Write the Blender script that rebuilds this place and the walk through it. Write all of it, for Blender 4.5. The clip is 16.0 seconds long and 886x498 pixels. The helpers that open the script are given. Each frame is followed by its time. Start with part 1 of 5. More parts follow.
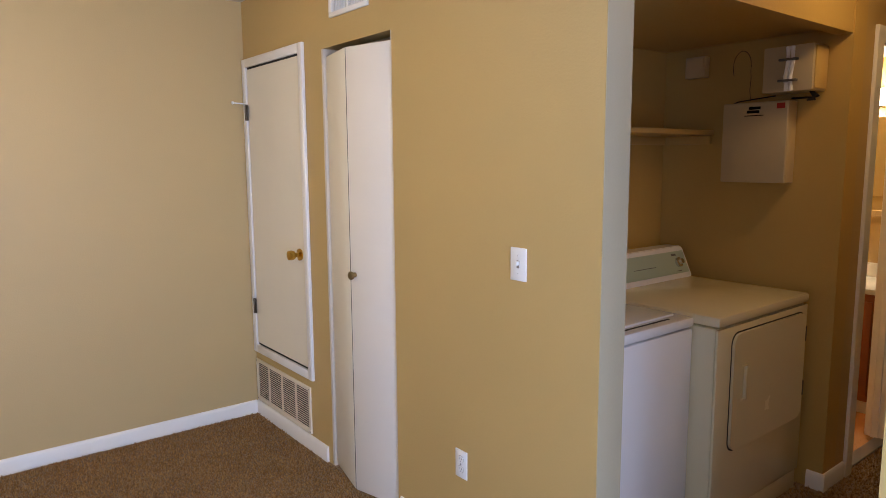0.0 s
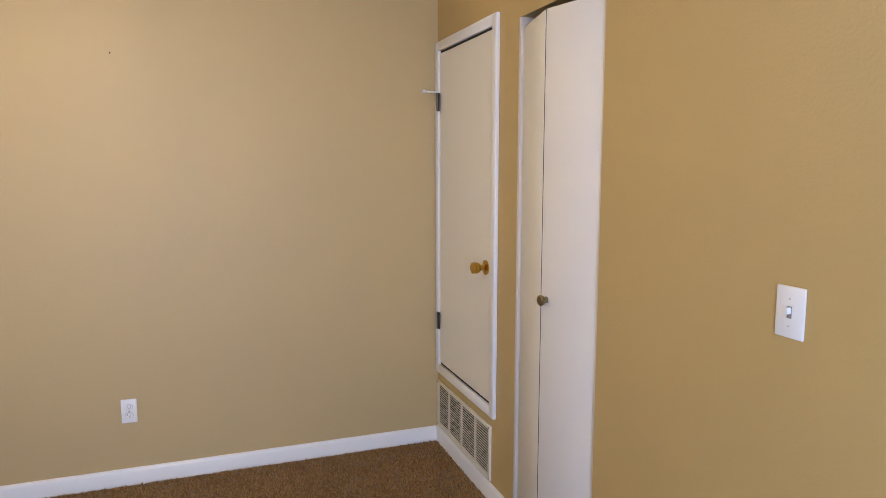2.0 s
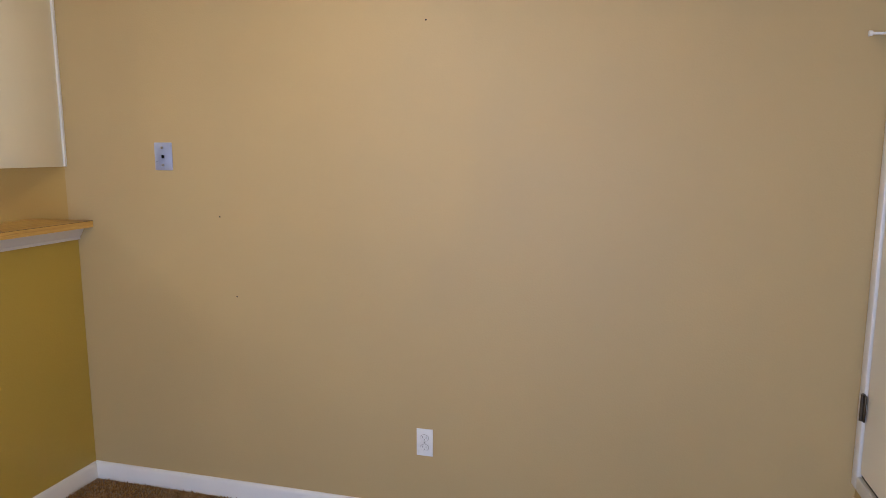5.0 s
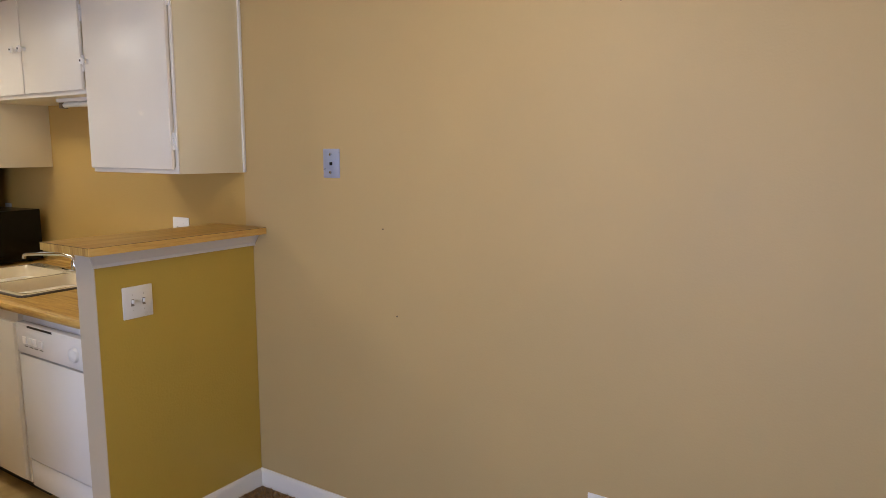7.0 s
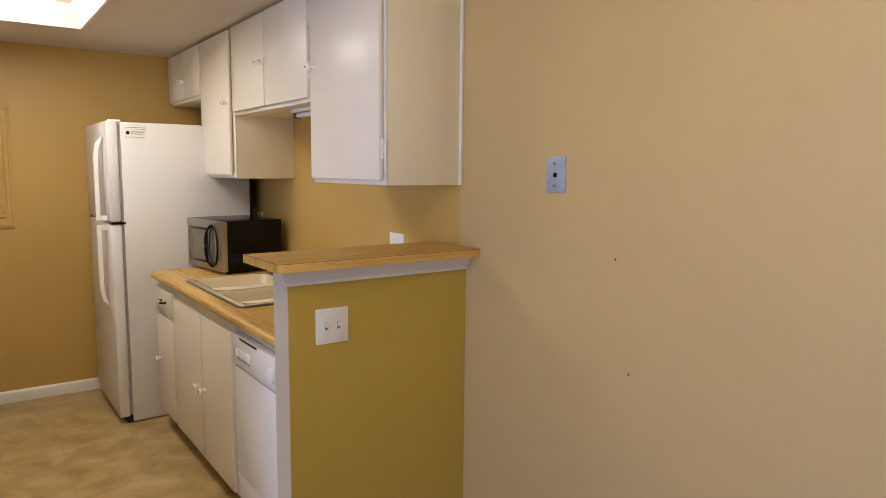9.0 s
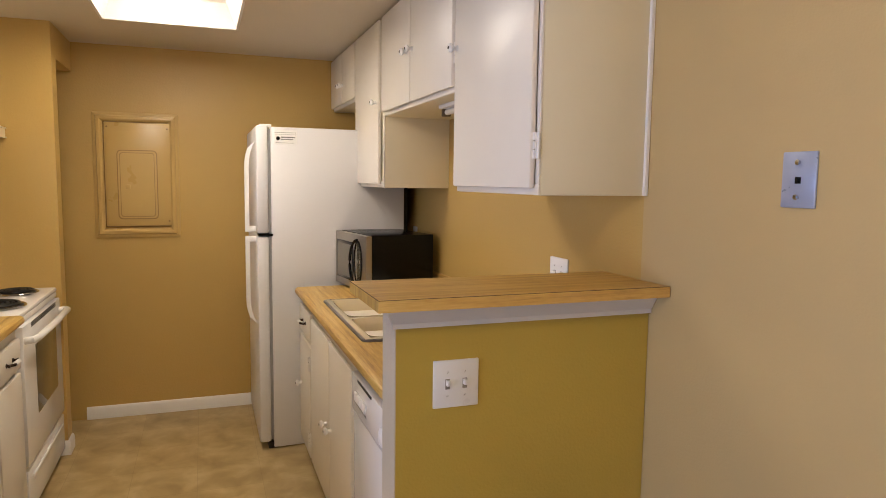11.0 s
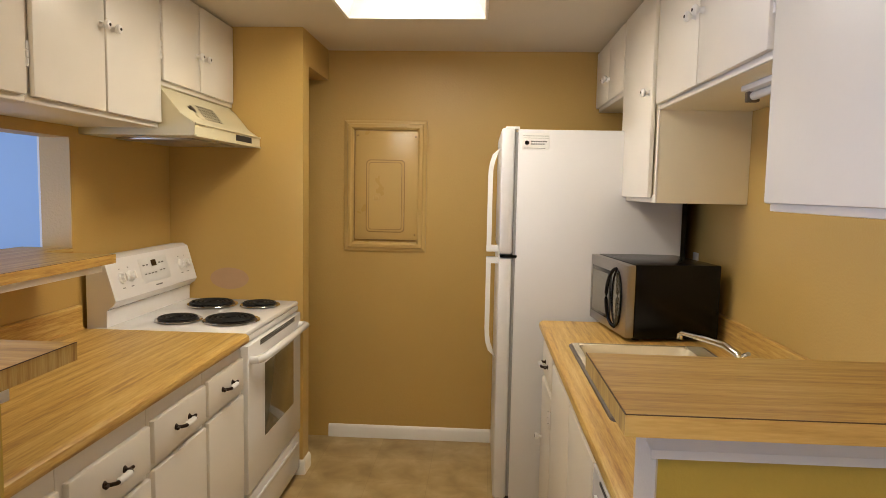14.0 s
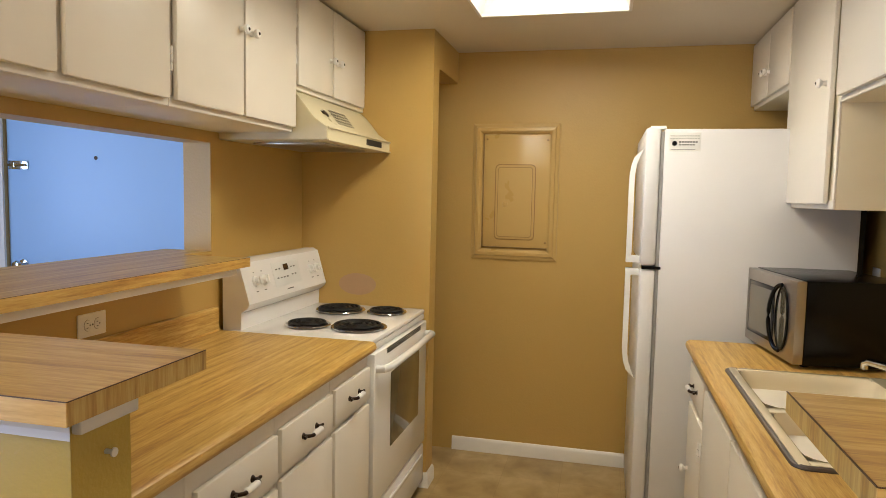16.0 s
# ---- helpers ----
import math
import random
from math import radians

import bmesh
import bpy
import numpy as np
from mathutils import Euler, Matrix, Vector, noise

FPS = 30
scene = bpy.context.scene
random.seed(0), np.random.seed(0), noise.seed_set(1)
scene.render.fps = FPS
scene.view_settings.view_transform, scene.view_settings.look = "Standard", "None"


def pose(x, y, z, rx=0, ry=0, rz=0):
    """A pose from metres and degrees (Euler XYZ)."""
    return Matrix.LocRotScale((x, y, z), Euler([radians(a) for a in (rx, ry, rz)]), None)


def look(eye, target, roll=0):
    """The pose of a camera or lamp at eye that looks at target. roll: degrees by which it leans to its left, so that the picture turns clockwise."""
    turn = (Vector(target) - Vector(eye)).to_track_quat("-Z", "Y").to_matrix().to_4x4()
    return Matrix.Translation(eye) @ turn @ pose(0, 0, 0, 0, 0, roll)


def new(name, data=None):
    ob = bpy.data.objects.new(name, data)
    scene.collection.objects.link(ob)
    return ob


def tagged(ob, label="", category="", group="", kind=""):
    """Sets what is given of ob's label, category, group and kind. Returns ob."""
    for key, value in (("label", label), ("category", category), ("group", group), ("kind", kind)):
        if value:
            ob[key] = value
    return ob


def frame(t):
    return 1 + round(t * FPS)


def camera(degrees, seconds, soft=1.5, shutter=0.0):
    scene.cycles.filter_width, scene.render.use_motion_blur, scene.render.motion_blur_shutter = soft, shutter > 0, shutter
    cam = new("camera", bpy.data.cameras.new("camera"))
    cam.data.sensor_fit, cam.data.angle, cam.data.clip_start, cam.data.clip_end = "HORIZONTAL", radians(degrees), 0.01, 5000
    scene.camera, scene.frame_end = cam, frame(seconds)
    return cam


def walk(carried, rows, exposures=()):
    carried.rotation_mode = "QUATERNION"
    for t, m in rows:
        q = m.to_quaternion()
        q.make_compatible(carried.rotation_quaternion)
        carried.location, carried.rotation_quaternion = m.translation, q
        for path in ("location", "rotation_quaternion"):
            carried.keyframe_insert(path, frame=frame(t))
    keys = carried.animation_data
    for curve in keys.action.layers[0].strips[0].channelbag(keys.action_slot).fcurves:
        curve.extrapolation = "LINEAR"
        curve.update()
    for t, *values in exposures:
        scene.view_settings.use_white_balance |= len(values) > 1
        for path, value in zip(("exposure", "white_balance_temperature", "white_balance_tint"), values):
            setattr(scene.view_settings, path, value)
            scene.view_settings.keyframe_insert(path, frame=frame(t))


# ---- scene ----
cam = camera(67.3, 16.0, soft=0.6)
PATH = [
    (0, (-1.564, -3.842, 1.545), (-0.335, -2.286, 1.282), -0.4),
    (0.5, (-1.464, -3.7, 1.553), (-0.326, -2.077, 1.284), -0.5),
    (1, (-1.35, -3.608, 1.537), (-0.392, -1.871, 1.275), -0.2),
    (1.5, (-1.263, -3.478, 1.52), (-0.421, -1.683, 1.262), -0.1),
    (2, (-1.173, -3.331, 1.513), (-0.5, -1.465, 1.261), 0.0),
    (2.5, (-1.094, -3.229, 1.507), (-0.593, -1.309, 1.257), -0.0),
    (3, (-1.005, -3.09, 1.491), (-0.718, -1.125, 1.251), 0.3),
    (3.5, (-0.923, -2.957, 1.47), (-0.837, -0.973, 1.232), 0.4),
    (4, (-0.871, -2.8, 1.454), (-0.97, -0.816, 1.22), 0.5),
    (4.5, (-0.83, -2.592, 1.469), (-1.142, -0.633, 1.222), 0.2),
    (5, (-0.813, -2.433, 1.526), (-1.325, -0.522, 1.233), 0.0),
    (7.5, (-0.913, -1.91, 1.546), (-2.115, -0.335, 1.273), 0.3),
    (8, (-0.972, -1.777, 1.538), (-2.33, -0.333, 1.274), 0.3),
    (8.5, (-1.035, -1.695, 1.528), (-2.531, -0.392, 1.279), 0.5),
    (9, (-1.138, -1.57, 1.514), (-2.747, -0.406, 1.277), 0.5),
    (11.5, (-1.796, -1.098, 1.487), (-3.708, -0.547, 1.287), 0.8),
    (12, (-1.972, -1.056, 1.498), (-3.917, -0.637, 1.296), 0.8),
    (12.5, (-2.094, -1.045, 1.496), (-4.064, -0.764, 1.297), 0.8),
    (13, (-2.163, -1.018, 1.496), (-4.149, -0.873, 1.303), 0.9),
    (13.5, (-2.219, -0.995, 1.495), (-4.21, -0.984, 1.312), 1.0),
    (14, (-2.259, -0.979, 1.49), (-4.248, -1.092, 1.312), 1.1),
    (14.5, (-2.307, -0.965, 1.484), (-4.287, -1.191, 1.308), 1.0),
    (15, (-2.351, -0.963, 1.48), (-4.316, -1.292, 1.309), 1.0),
    (15.5, (-2.384, -1.003, 1.481), (-4.333, -1.42, 1.313), 1.1),
    (16, (-2.403, -1.047, 1.476), (-4.341, -1.516, 1.315), 1.2),
]
EXPOSURES = [(0, 0.04, 6500, 10), (3, -0.05, 6500, 10), (5, -0.2, 6500, 10), (7.5, -0.3, 6600, 11), (9, -0.14, 6600, 12), (11.5, -0.12, 6700, 14), (12.5, -0.14, 6700, 13), (14, -0.08, 6550, 10), (15.5, 0.02, 6450, 7), (16, 0.02, 6450, 7)]
walk(cam, [(t, look(eye, target, roll)) for t, eye, target, roll in PATH], EXPOSURES)

# ---- light and world ----
world = bpy.data.worlds.new("sky")
scene.world = world
world.use_nodes = True
_wn = world.node_tree
_sky = _wn.nodes.new("ShaderNodeTexSky")
_sky.sky_type, _sky.sun_disc, _sky.sun_elevation, _sky.sun_rotation = "NISHITA", False, radians(40), radians(20)
_wn.links.new(_sky.outputs["Color"], _wn.nodes["Background"].inputs["Color"])
_wn.nodes["Background"].inputs["Strength"].default_value = 0.10

WINDOW_LIGHT, WINDOW_COLOR = 115.0, (0.47, 0.62, 1.0)
BOX_LIGHT, BOX_COLOR = 16.0, (1.0, 0.93, 0.79)
BULB_LIGHT, BULB_COLOR = 205.0, (1.0, 0.85, 0.64)
HALL_LIGHT = 5.5
BATH_LIGHT = 70.0

sun = new("sun", bpy.data.lights.new("sun", "SUN"))
sun.data.energy, sun.data.angle, sun.data.color = 2.0, radians(0.6), (1.0, 0.95, 0.88)
sun.matrix_world = look((6, 20, 20), (0, 0, 0))

lamp = new("patio_daylight", bpy.data.lights.new("patio_daylight", "AREA"))
lamp.data.shape, lamp.data.size, lamp.data.size_y = "RECTANGLE", 1.6, 2.0
lamp.data.energy, lamp.data.color = WINDOW_LIGHT, WINDOW_COLOR
lamp.matrix_world = look((-1.5, -5.06, 1.08), (-1.5, 0, 1.08))
# added lamp in an unseen window, brightens the front door
lamp = new("added_window_daylight", bpy.data.lights.new("added_window_daylight", "AREA"))
lamp.data.shape, lamp.data.size, lamp.data.size_y = "RECTANGLE", 1.2, 1.1
lamp.data.energy, lamp.data.color = WINDOW_LIGHT * 0.27, WINDOW_COLOR
lamp.matrix_world = look((-4.0, -5.12, 1.5), (-4.0, 0, 1.5))

# ---- materials ----


def srgb(r, g, b):
    return tuple(((c / 255) / 12.92 if c / 255 <= 0.04045 else ((c / 255 + 0.055) / 1.055) ** 2.4) for c in (r, g, b)) + (1.0,)


def material(name, color, rough=0.5, metal=0.0, var=0.06, scale=6.0, bump=0.0, bump_scale=200.0, fine=0.0, coat=0.0, random_tone=0.0, rough_var=0.08):
    """A painted or plain surface with soft mottling, fine grain and relief at real-world size."""
    m = bpy.data.materials.new(name)
    m.use_nodes = True
    nt = m.node_tree
    n, l = nt.nodes, nt.links
    p = n["Principled BSDF"]
    geo = n.new("ShaderNodeNewGeometry")
    big = n.new("ShaderNodeTexNoise")
    big.inputs["Scale"].default_value, big.inputs["Detail"].default_value = scale, 4
    l.new(geo.outputs["Position"], big.inputs["Vector"])
    mix = n.new("ShaderNodeMix")
    mix.data_type = "RGBA"
    mix.inputs["A"].default_value = tuple(c * (1 - var) for c in color[:3]) + (1,)
    mix.inputs["B"].default_value = tuple(min(1, c * (1 + var)) for c in color[:3]) + (1,)
    l.new(big.outputs["Fac"], mix.inputs["Factor"])
    out = mix.outputs["Result"]
    small = n.new("ShaderNodeTexNoise")
    small.inputs["Scale"].default_value, small.inputs["Detail"].default_value = bump_scale, 3
    l.new(geo.outputs["Position"], small.inputs["Vector"])
    if fine:
        mm = n.new("ShaderNodeMix")
        mm.data_type, mm.blend_type = "RGBA", "OVERLAY"
        mm.inputs["Factor"].default_value = fine
        l.new(out, mm.inputs["A"])
        l.new(small.outputs["Fac"], mm.inputs["B"])
        out = mm.outputs["Result"]
    l.new(out, p.inputs["Base Color"])
    rr = n.new("ShaderNodeMapRange")
    rr.inputs["To Min"].default_value, rr.inputs["To Max"].default_value = max(0.02, rough - rough_var), min(1, rough + rough_var)
    l.new(big.outputs["Fac"], rr.inputs["Value"])
    l.new(rr.outputs["Result"], p.inputs["Roughness"])
    p.inputs["Metallic"].default_value = metal
    p.inputs["Coat Weight"].default_value = coat
    if bump:
        b = n.new("ShaderNodeBump")
        b.inputs["Strength"].default_value, b.inputs["Distance"].default_value = bump, 0.002
        l.new(small.outputs["Fac"], b.inputs["Height"])
        l.new(b.outputs["Normal"], p.inputs["Normal"])
    return m


def laminate(name, along, tone=1.0, contrast=1.0):
    """Butcher-block laminate: strips with streaky grain that runs along one axis."""
    m = bpy.data.materials.new(name)
    m.use_nodes = True
    nt = m.node_tree
    n, l = nt.nodes, nt.links
    p = n["Principled BSDF"]
    geo = n.new("ShaderNodeNewGeometry")

    def stretched(sc_along, sc_across, detail):
        mp = n.new("ShaderNodeMapping")
        s = [sc_across, sc_across, sc_across]
        s["xyz".index(along)] = sc_along
        mp.inputs["Scale"].default_value = s
        l.new(geo.outputs["Position"], mp.inputs["Vector"])
        t = n.new("ShaderNodeTexNoise")
        t.inputs["Scale"].default_value, t.inputs["Detail"].default_value = 1.0, detail
        t.inputs["Roughness"].default_value = 0.6
        l.new(mp.outputs["Vector"], t.inputs["Vector"])
        return t
    strips, grain, fleck = stretched(2.2, 52, 2), stretched(9, 130, 4), stretched(30, 320, 2)
    ramp = n.new("ShaderNodeValToRGB")
    e = ramp.color_ramp.elements
    cols = [(0.37, srgb(148, 102, 42)), (0.455, srgb(188, 144, 70)), (0.53, srgb(206, 168, 91)), (0.63, srgb(224, 194, 124))]
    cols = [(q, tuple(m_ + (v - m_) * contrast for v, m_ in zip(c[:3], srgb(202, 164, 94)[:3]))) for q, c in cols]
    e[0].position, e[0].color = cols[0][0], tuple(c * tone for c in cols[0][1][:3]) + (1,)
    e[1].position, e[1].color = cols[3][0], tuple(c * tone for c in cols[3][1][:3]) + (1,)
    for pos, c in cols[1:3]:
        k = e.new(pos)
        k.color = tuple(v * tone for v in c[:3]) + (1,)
    a1 = n.new("ShaderNodeMix")
    a1.inputs["Factor"].default_value = 0.45
    l.new(strips.outputs["Fac"], a1.inputs["A"])
    l.new(grain.outputs["Fac"], a1.inputs["B"])
    a2 = n.new("ShaderNodeMix")
    a2.inputs["Factor"].default_value = 0.22
    l.new(a1.outputs["Result"], a2.inputs["A"])
    l.new(fleck.outputs["Fac"], a2.inputs["B"])
    l.new(a2.outputs["Result"], ramp.inputs["Fac"])
    l.new(ramp.outputs["Color"], p.inputs["Base Color"])
    rr = n.new("ShaderNodeMapRange")
    rr.inputs["To Min"].default_value, rr.inputs["To Max"].default_value = 0.30, 0.48
    l.new(grain.outputs["Fac"], rr.inputs["Value"])
    l.new(rr.outputs["Result"], p.inputs["Roughness"])
    b = n.new("ShaderNodeBump")
    b.inputs["Strength"].default_value, b.inputs["Distance"].default_value = 0.12, 0.001
    l.new(grain.outputs["Fac"], b.inputs["Height"])
    l.new(b.outputs["Normal"], p.inputs["Normal"])
    return m


def carpet_material():
    m = bpy.data.materials.new("brown_carpet")
    m.use_nodes = True
    nt = m.node_tree
    n, l = nt.nodes, nt.links
    p = n["Principled BSDF"]
    geo = n.new("ShaderNodeNewGeometry")
    fine = n.new("ShaderNodeTexNoise")
    fine.inputs["Scale"].default_value, fine.inputs["Detail"].default_value = 130, 4
    big = n.new("ShaderNodeTexNoise")
    big.inputs["Scale"].default_value, big.inputs["Detail"].default_value = 5, 3
    for t in (fine, big):
        l.new(geo.outputs["Position"], t.inputs["Vector"])
    mx = n.new("ShaderNodeMix")
    mx.inputs["Factor"].default_value = 0.25
    l.new(fine.outputs["Fac"], mx.inputs["A"])
    l.new(big.outputs["Fac"], mx.inputs["B"])
    ramp = n.new("ShaderNodeValToRGB")
    e = ramp.color_ramp.elements
    e[0].position, e[0].color = 0.34, srgb(86, 60, 28)
    e[1].position, e[1].color = 0.66, srgb(180, 144, 90)
    k = e.new(0.5)
    k.color = srgb(132, 98, 54)
    l.new(mx.outputs["Result"], ramp.inputs["Fac"])
    l.new(ramp.outputs["Color"], p.inputs["Base Color"])
    p.inputs["Roughness"].default_value = 0.95
    p.inputs["Sheen Weight"].default_value = 0.25
    b = n.new("ShaderNodeBump")
    b.inputs["Strength"].default_value, b.inputs["Distance"].default_value = 1.0, 0.012
    l.new(fine.outputs["Fac"], b.inputs["Height"])
    l.new(b.outputs["Normal"], p.inputs["Normal"])
    return m


def vinyl_material():
    """Sheet vinyl printed as mottled stone squares."""
    m = bpy.data.materials.new("stone_vinyl")
    m.use_nodes = True
    nt = m.node_tree
    n, l = nt.nodes, nt.links
    p = n["Principled BSDF"]
    geo = n.new("ShaderNodeNewGeometry")
    big = n.new("ShaderNodeTexNoise")
    big.inputs["Scale"].default_value, big.inputs["Detail"].default_value, big.inputs["Distortion"].default_value = 6, 10, 0.35
    l.new(geo.outputs["Position"], big.inputs["Vector"])
    ramp = n.new("ShaderNodeValToRGB")
    e = ramp.color_ramp.elements
    e[0].position, e[0].color = 0.30, srgb(156, 132, 88)
    e[1].position, e[1].color = 0.70, srgb(200, 178, 132)
    k = e.new(0.5)
    k.color = srgb(180, 155, 108)
    l.new(big.outputs["Fac"], ramp.inputs["Fac"])
    br = n.new("ShaderNodeTexBrick")
    br.offset, br.squash = 0.0, 1.0
    br.inputs["Scale"].default_value = 1.0
    br.inputs["Brick Width"].default_value, br.inputs["Row Height"].default_value = 0.305, 0.305
    br.inputs["Mortar Size"].default_value, br.inputs["Mortar Smooth"].default_value = 0.002, 0.8
    br.inputs["Color1"].default_value, br.inputs["Color2"].default_value = (0.92, 0.92, 0.92, 1), (1.06, 1.05, 1.02, 1)
    br.inputs["Mortar"].default_value = (0.80, 0.77, 0.72, 1)
    l.new(geo.outputs["Position"], br.inputs["Vector"])
    mx = n.new("ShaderNodeMix")
    mx.data_type, mx.blend_type = "RGBA", "MULTIPLY"
    mx.inputs["Factor"].default_value = 0.8
    l.new(ramp.outputs["Color"], mx.inputs["A"])
    l.new(br.outputs["Color"], mx.inputs["B"])
    l.new(mx.outputs["Result"], p.inputs["Base Color"])
    p.inputs["Roughness"].default_value = 0.36
    return m


def glow_material(name, color, strength):
    m = bpy.data.materials.new(name)
    m.use_nodes = True
    p = m.node_tree.nodes["Principled BSDF"]
    p.inputs["Base Color"].default_value = (0.9, 0.9, 0.9, 1)
    p.inputs["Emission Color"].default_value = tuple(color) + (1,)
    p.inputs["Emission Strength"].default_value = strength
    return m


def glass_material(name, color=(1, 1, 1, 1), rough=0.0):
    m = bpy.data.materials.new(name)
    m.use_nodes = True
    p = m.node_tree.nodes["Principled BSDF"]
    p.inputs["Base Color"].default_value = color
    p.inputs["Transmission Weight"].default_value = 1.0
    p.inputs["Roughness"].default_value = rough
    p.inputs["IOR"].default_value = 1.45
    return m


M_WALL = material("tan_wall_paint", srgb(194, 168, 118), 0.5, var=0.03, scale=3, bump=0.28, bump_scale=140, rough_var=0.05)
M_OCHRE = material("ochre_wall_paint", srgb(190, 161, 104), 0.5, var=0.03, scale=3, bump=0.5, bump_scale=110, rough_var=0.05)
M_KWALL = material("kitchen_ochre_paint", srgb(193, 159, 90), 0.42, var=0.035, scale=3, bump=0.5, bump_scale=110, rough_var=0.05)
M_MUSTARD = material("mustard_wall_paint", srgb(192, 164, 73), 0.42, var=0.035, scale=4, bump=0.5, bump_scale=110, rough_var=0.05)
M_CEIL = material("textured_ceiling_paint", srgb(216, 205, 188), 0.8, var=0.03, scale=4, bump=0.5, bump_scale=160)
M_TRIM = material("white_trim_paint", srgb(236, 232, 226), 0.38, var=0.03, scale=8, bump=0.06, bump_scale=60)
M_DOOR = material("cream_door_paint", srgb(232, 224, 206), 0.36, var=0.03, scale=5, bump=0.10, bump_scale=90)
M_BIFOLD = material("white_bifold_paint", srgb(226, 217, 205), 0.34, var=0.025, scale=4, bump=0.06, bump_scale=90)
M_CAB = material("white_cabinet_paint", srgb(232, 225, 213), 0.33, var=0.03, scale=6, bump=0.16, bump_scale=70)
M_CABSIDE = material("cabinet_panel_paint", srgb(234, 224, 196), 0.42, var=0.03, scale=6, bump=0.10, bump_scale=90)
M_APPL = material("white_enamel", srgb(238, 236, 234), 0.20, var=0.015, scale=5, coat=0.3, rough_var=0.05)
M_FRIDGE = material("pebbled_white_enamel", srgb(226, 224, 224), 0.34, var=0.015, scale=5, bump=0.12, bump_scale=420)
M_BISQUE = material("bisque_enamel", srgb(214, 204, 170), 0.30, var=0.03, scale=6, coat=0.2)
M_SINK = material("almond_sink_enamel", srgb(226, 212, 182), 0.18, var=0.02, scale=6, coat=0.4)
M_PLATE = material("white_plastic", srgb(238, 236, 232), 0.30, var=0.01, scale=10)
M_SLOT = material("shadowed_slot_plastic", srgb(146, 136, 122), 0.6, var=0.05)
M_DARKPL = material("black_plastic", srgb(7, 7, 8), 0.22, var=0.1, scale=9)
M_DARKPL.node_tree.nodes["Principled BSDF"].inputs["Specular IOR Level"].default_value = 0.25
M_BLACK = material("black_coil_metal", srgb(14, 13, 13), 0.55, metal=0.0, var=0.15, scale=30)
# near-black for gaps and openings, and for shade in recesses
M_GAPSHADE = material("dark_gap_and_shade", srgb(40, 34, 28), 0.7, var=0.1)
M_STEEL = material("brushed_steel", srgb(172, 166, 158), 0.34, metal=1.0, var=0.05, scale=12, bump=0.05, bump_scale=500)
M_CHROME = material("chrome", srgb(214, 214, 214), 0.12, metal=1.0, var=0.03, scale=20)
M_BRASS = material("polished_brass", srgb(200, 158, 72), 0.20, metal=1.0, var=0.08, scale=30)
M_BRONZE = material("dark_bronze", srgb(58, 44, 34), 0.42, metal=0.8, var=0.15, scale=60)
M_DULLBRASS = material("dull_brass", srgb(140, 122, 88), 0.35, metal=0.9, var=0.12, scale=60)
M_HINGE = material("worn_steel_hinge", srgb(120, 110, 98), 0.42, metal=0.8, var=0.2, scale=80)
M_SINKRIM = material("dull_sink_rim", srgb(112, 104, 100), 0.35, metal=0.7, var=0.15, scale=30)
M_ALMOND = material("almond_enamel", srgb(228, 216, 180), 0.24, var=0.02, scale=5, coat=0.25)
M_SEAM = material("brown_laminate_seam", srgb(84, 56, 28), 0.5, var=0.1)
M_BOXPAINT = material("beige_metal_box", srgb(196, 176, 138), 0.45, var=0.04, scale=20)
M_DARKHINGE = material("tarnished_hinge", srgb(88, 76, 62), 0.4, metal=0.8, var=0.25, scale=80)
M_GRILLE = material("cream_grille_enamel", srgb(226, 214, 190), 0.45, var=0.04, scale=20)
M_PANELPAINT = material("tan_panel_enamel", srgb(198, 165, 100), 0.30, var=0.03, scale=6, bump=0.08, bump_scale=120)
M_GREENPANEL = material("pale_green_console", srgb(176, 190, 170), 0.35, var=0.03, scale=10)
M_TEXT = material("grey_print", srgb(96, 94, 92), 0.5, var=0.05)
M_RED = material("red_print", srgb(170, 40, 32), 0.5, var=0.05)
M_BLUEPLATE = material("brushed_wall_plate", srgb(168, 178, 204), 0.30, metal=0.35, var=0.05, scale=40)
M_OAKV = material("reddish_vanity_wood", srgb(150, 82, 40), 0.4, var=0.18, scale=14)
M_BATHFLOOR = material("bath_floor_vinyl", srgb(196, 142, 92), 0.4, var=0.1, scale=8)
M_BATHTOP = material("cultured_marble", srgb(232, 228, 220), 0.2, var=0.04, scale=6)
M_OVENGLASS = material("dark_oven_glass", srgb(92, 86, 70), 0.12, var=0.06, scale=4, coat=0.6)
M_FRONTDOOR = material("pale_blue_door_paint", srgb(160, 198, 240), 0.36, var=0.02, scale=4, bump=0.05, bump_scale=80)
M_PATCH = material("unpainted_grey_patch", srgb(186, 152, 118), 0.7, var=0.06, scale=20)
M_WIRE = material("black_wire", srgb(24, 22, 20), 0.5)
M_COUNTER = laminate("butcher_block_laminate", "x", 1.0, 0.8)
# same laminate in darker copies: shade on bar top and end set by tone
M_BAR = laminate("butcher_block_shaded_top", "y", 0.88, 0.75)
M_BAREND = laminate("butcher_block_shaded_end", "z", 0.82, 0.8)
M_CARPET = carpet_material()
M_VINYL = vinyl_material()
M_BOXGLOW = glow_material("fluorescent_diffuser", BOX_COLOR, BOX_LIGHT)
M_BULB = glow_material("warm_bulb", BULB_COLOR, BULB_LIGHT)
M_BATHBULB = glow_material("bath_bulb", (1.0, 0.84, 0.62), BATH_LIGHT)
M_GLASS = glass_material("window_glass")
M_SHADE = glass_material("frosted_shade_glass", (1.0, 0.96, 0.9, 1), 0.35)

# ---- building helpers ----
ORIGIN = {}


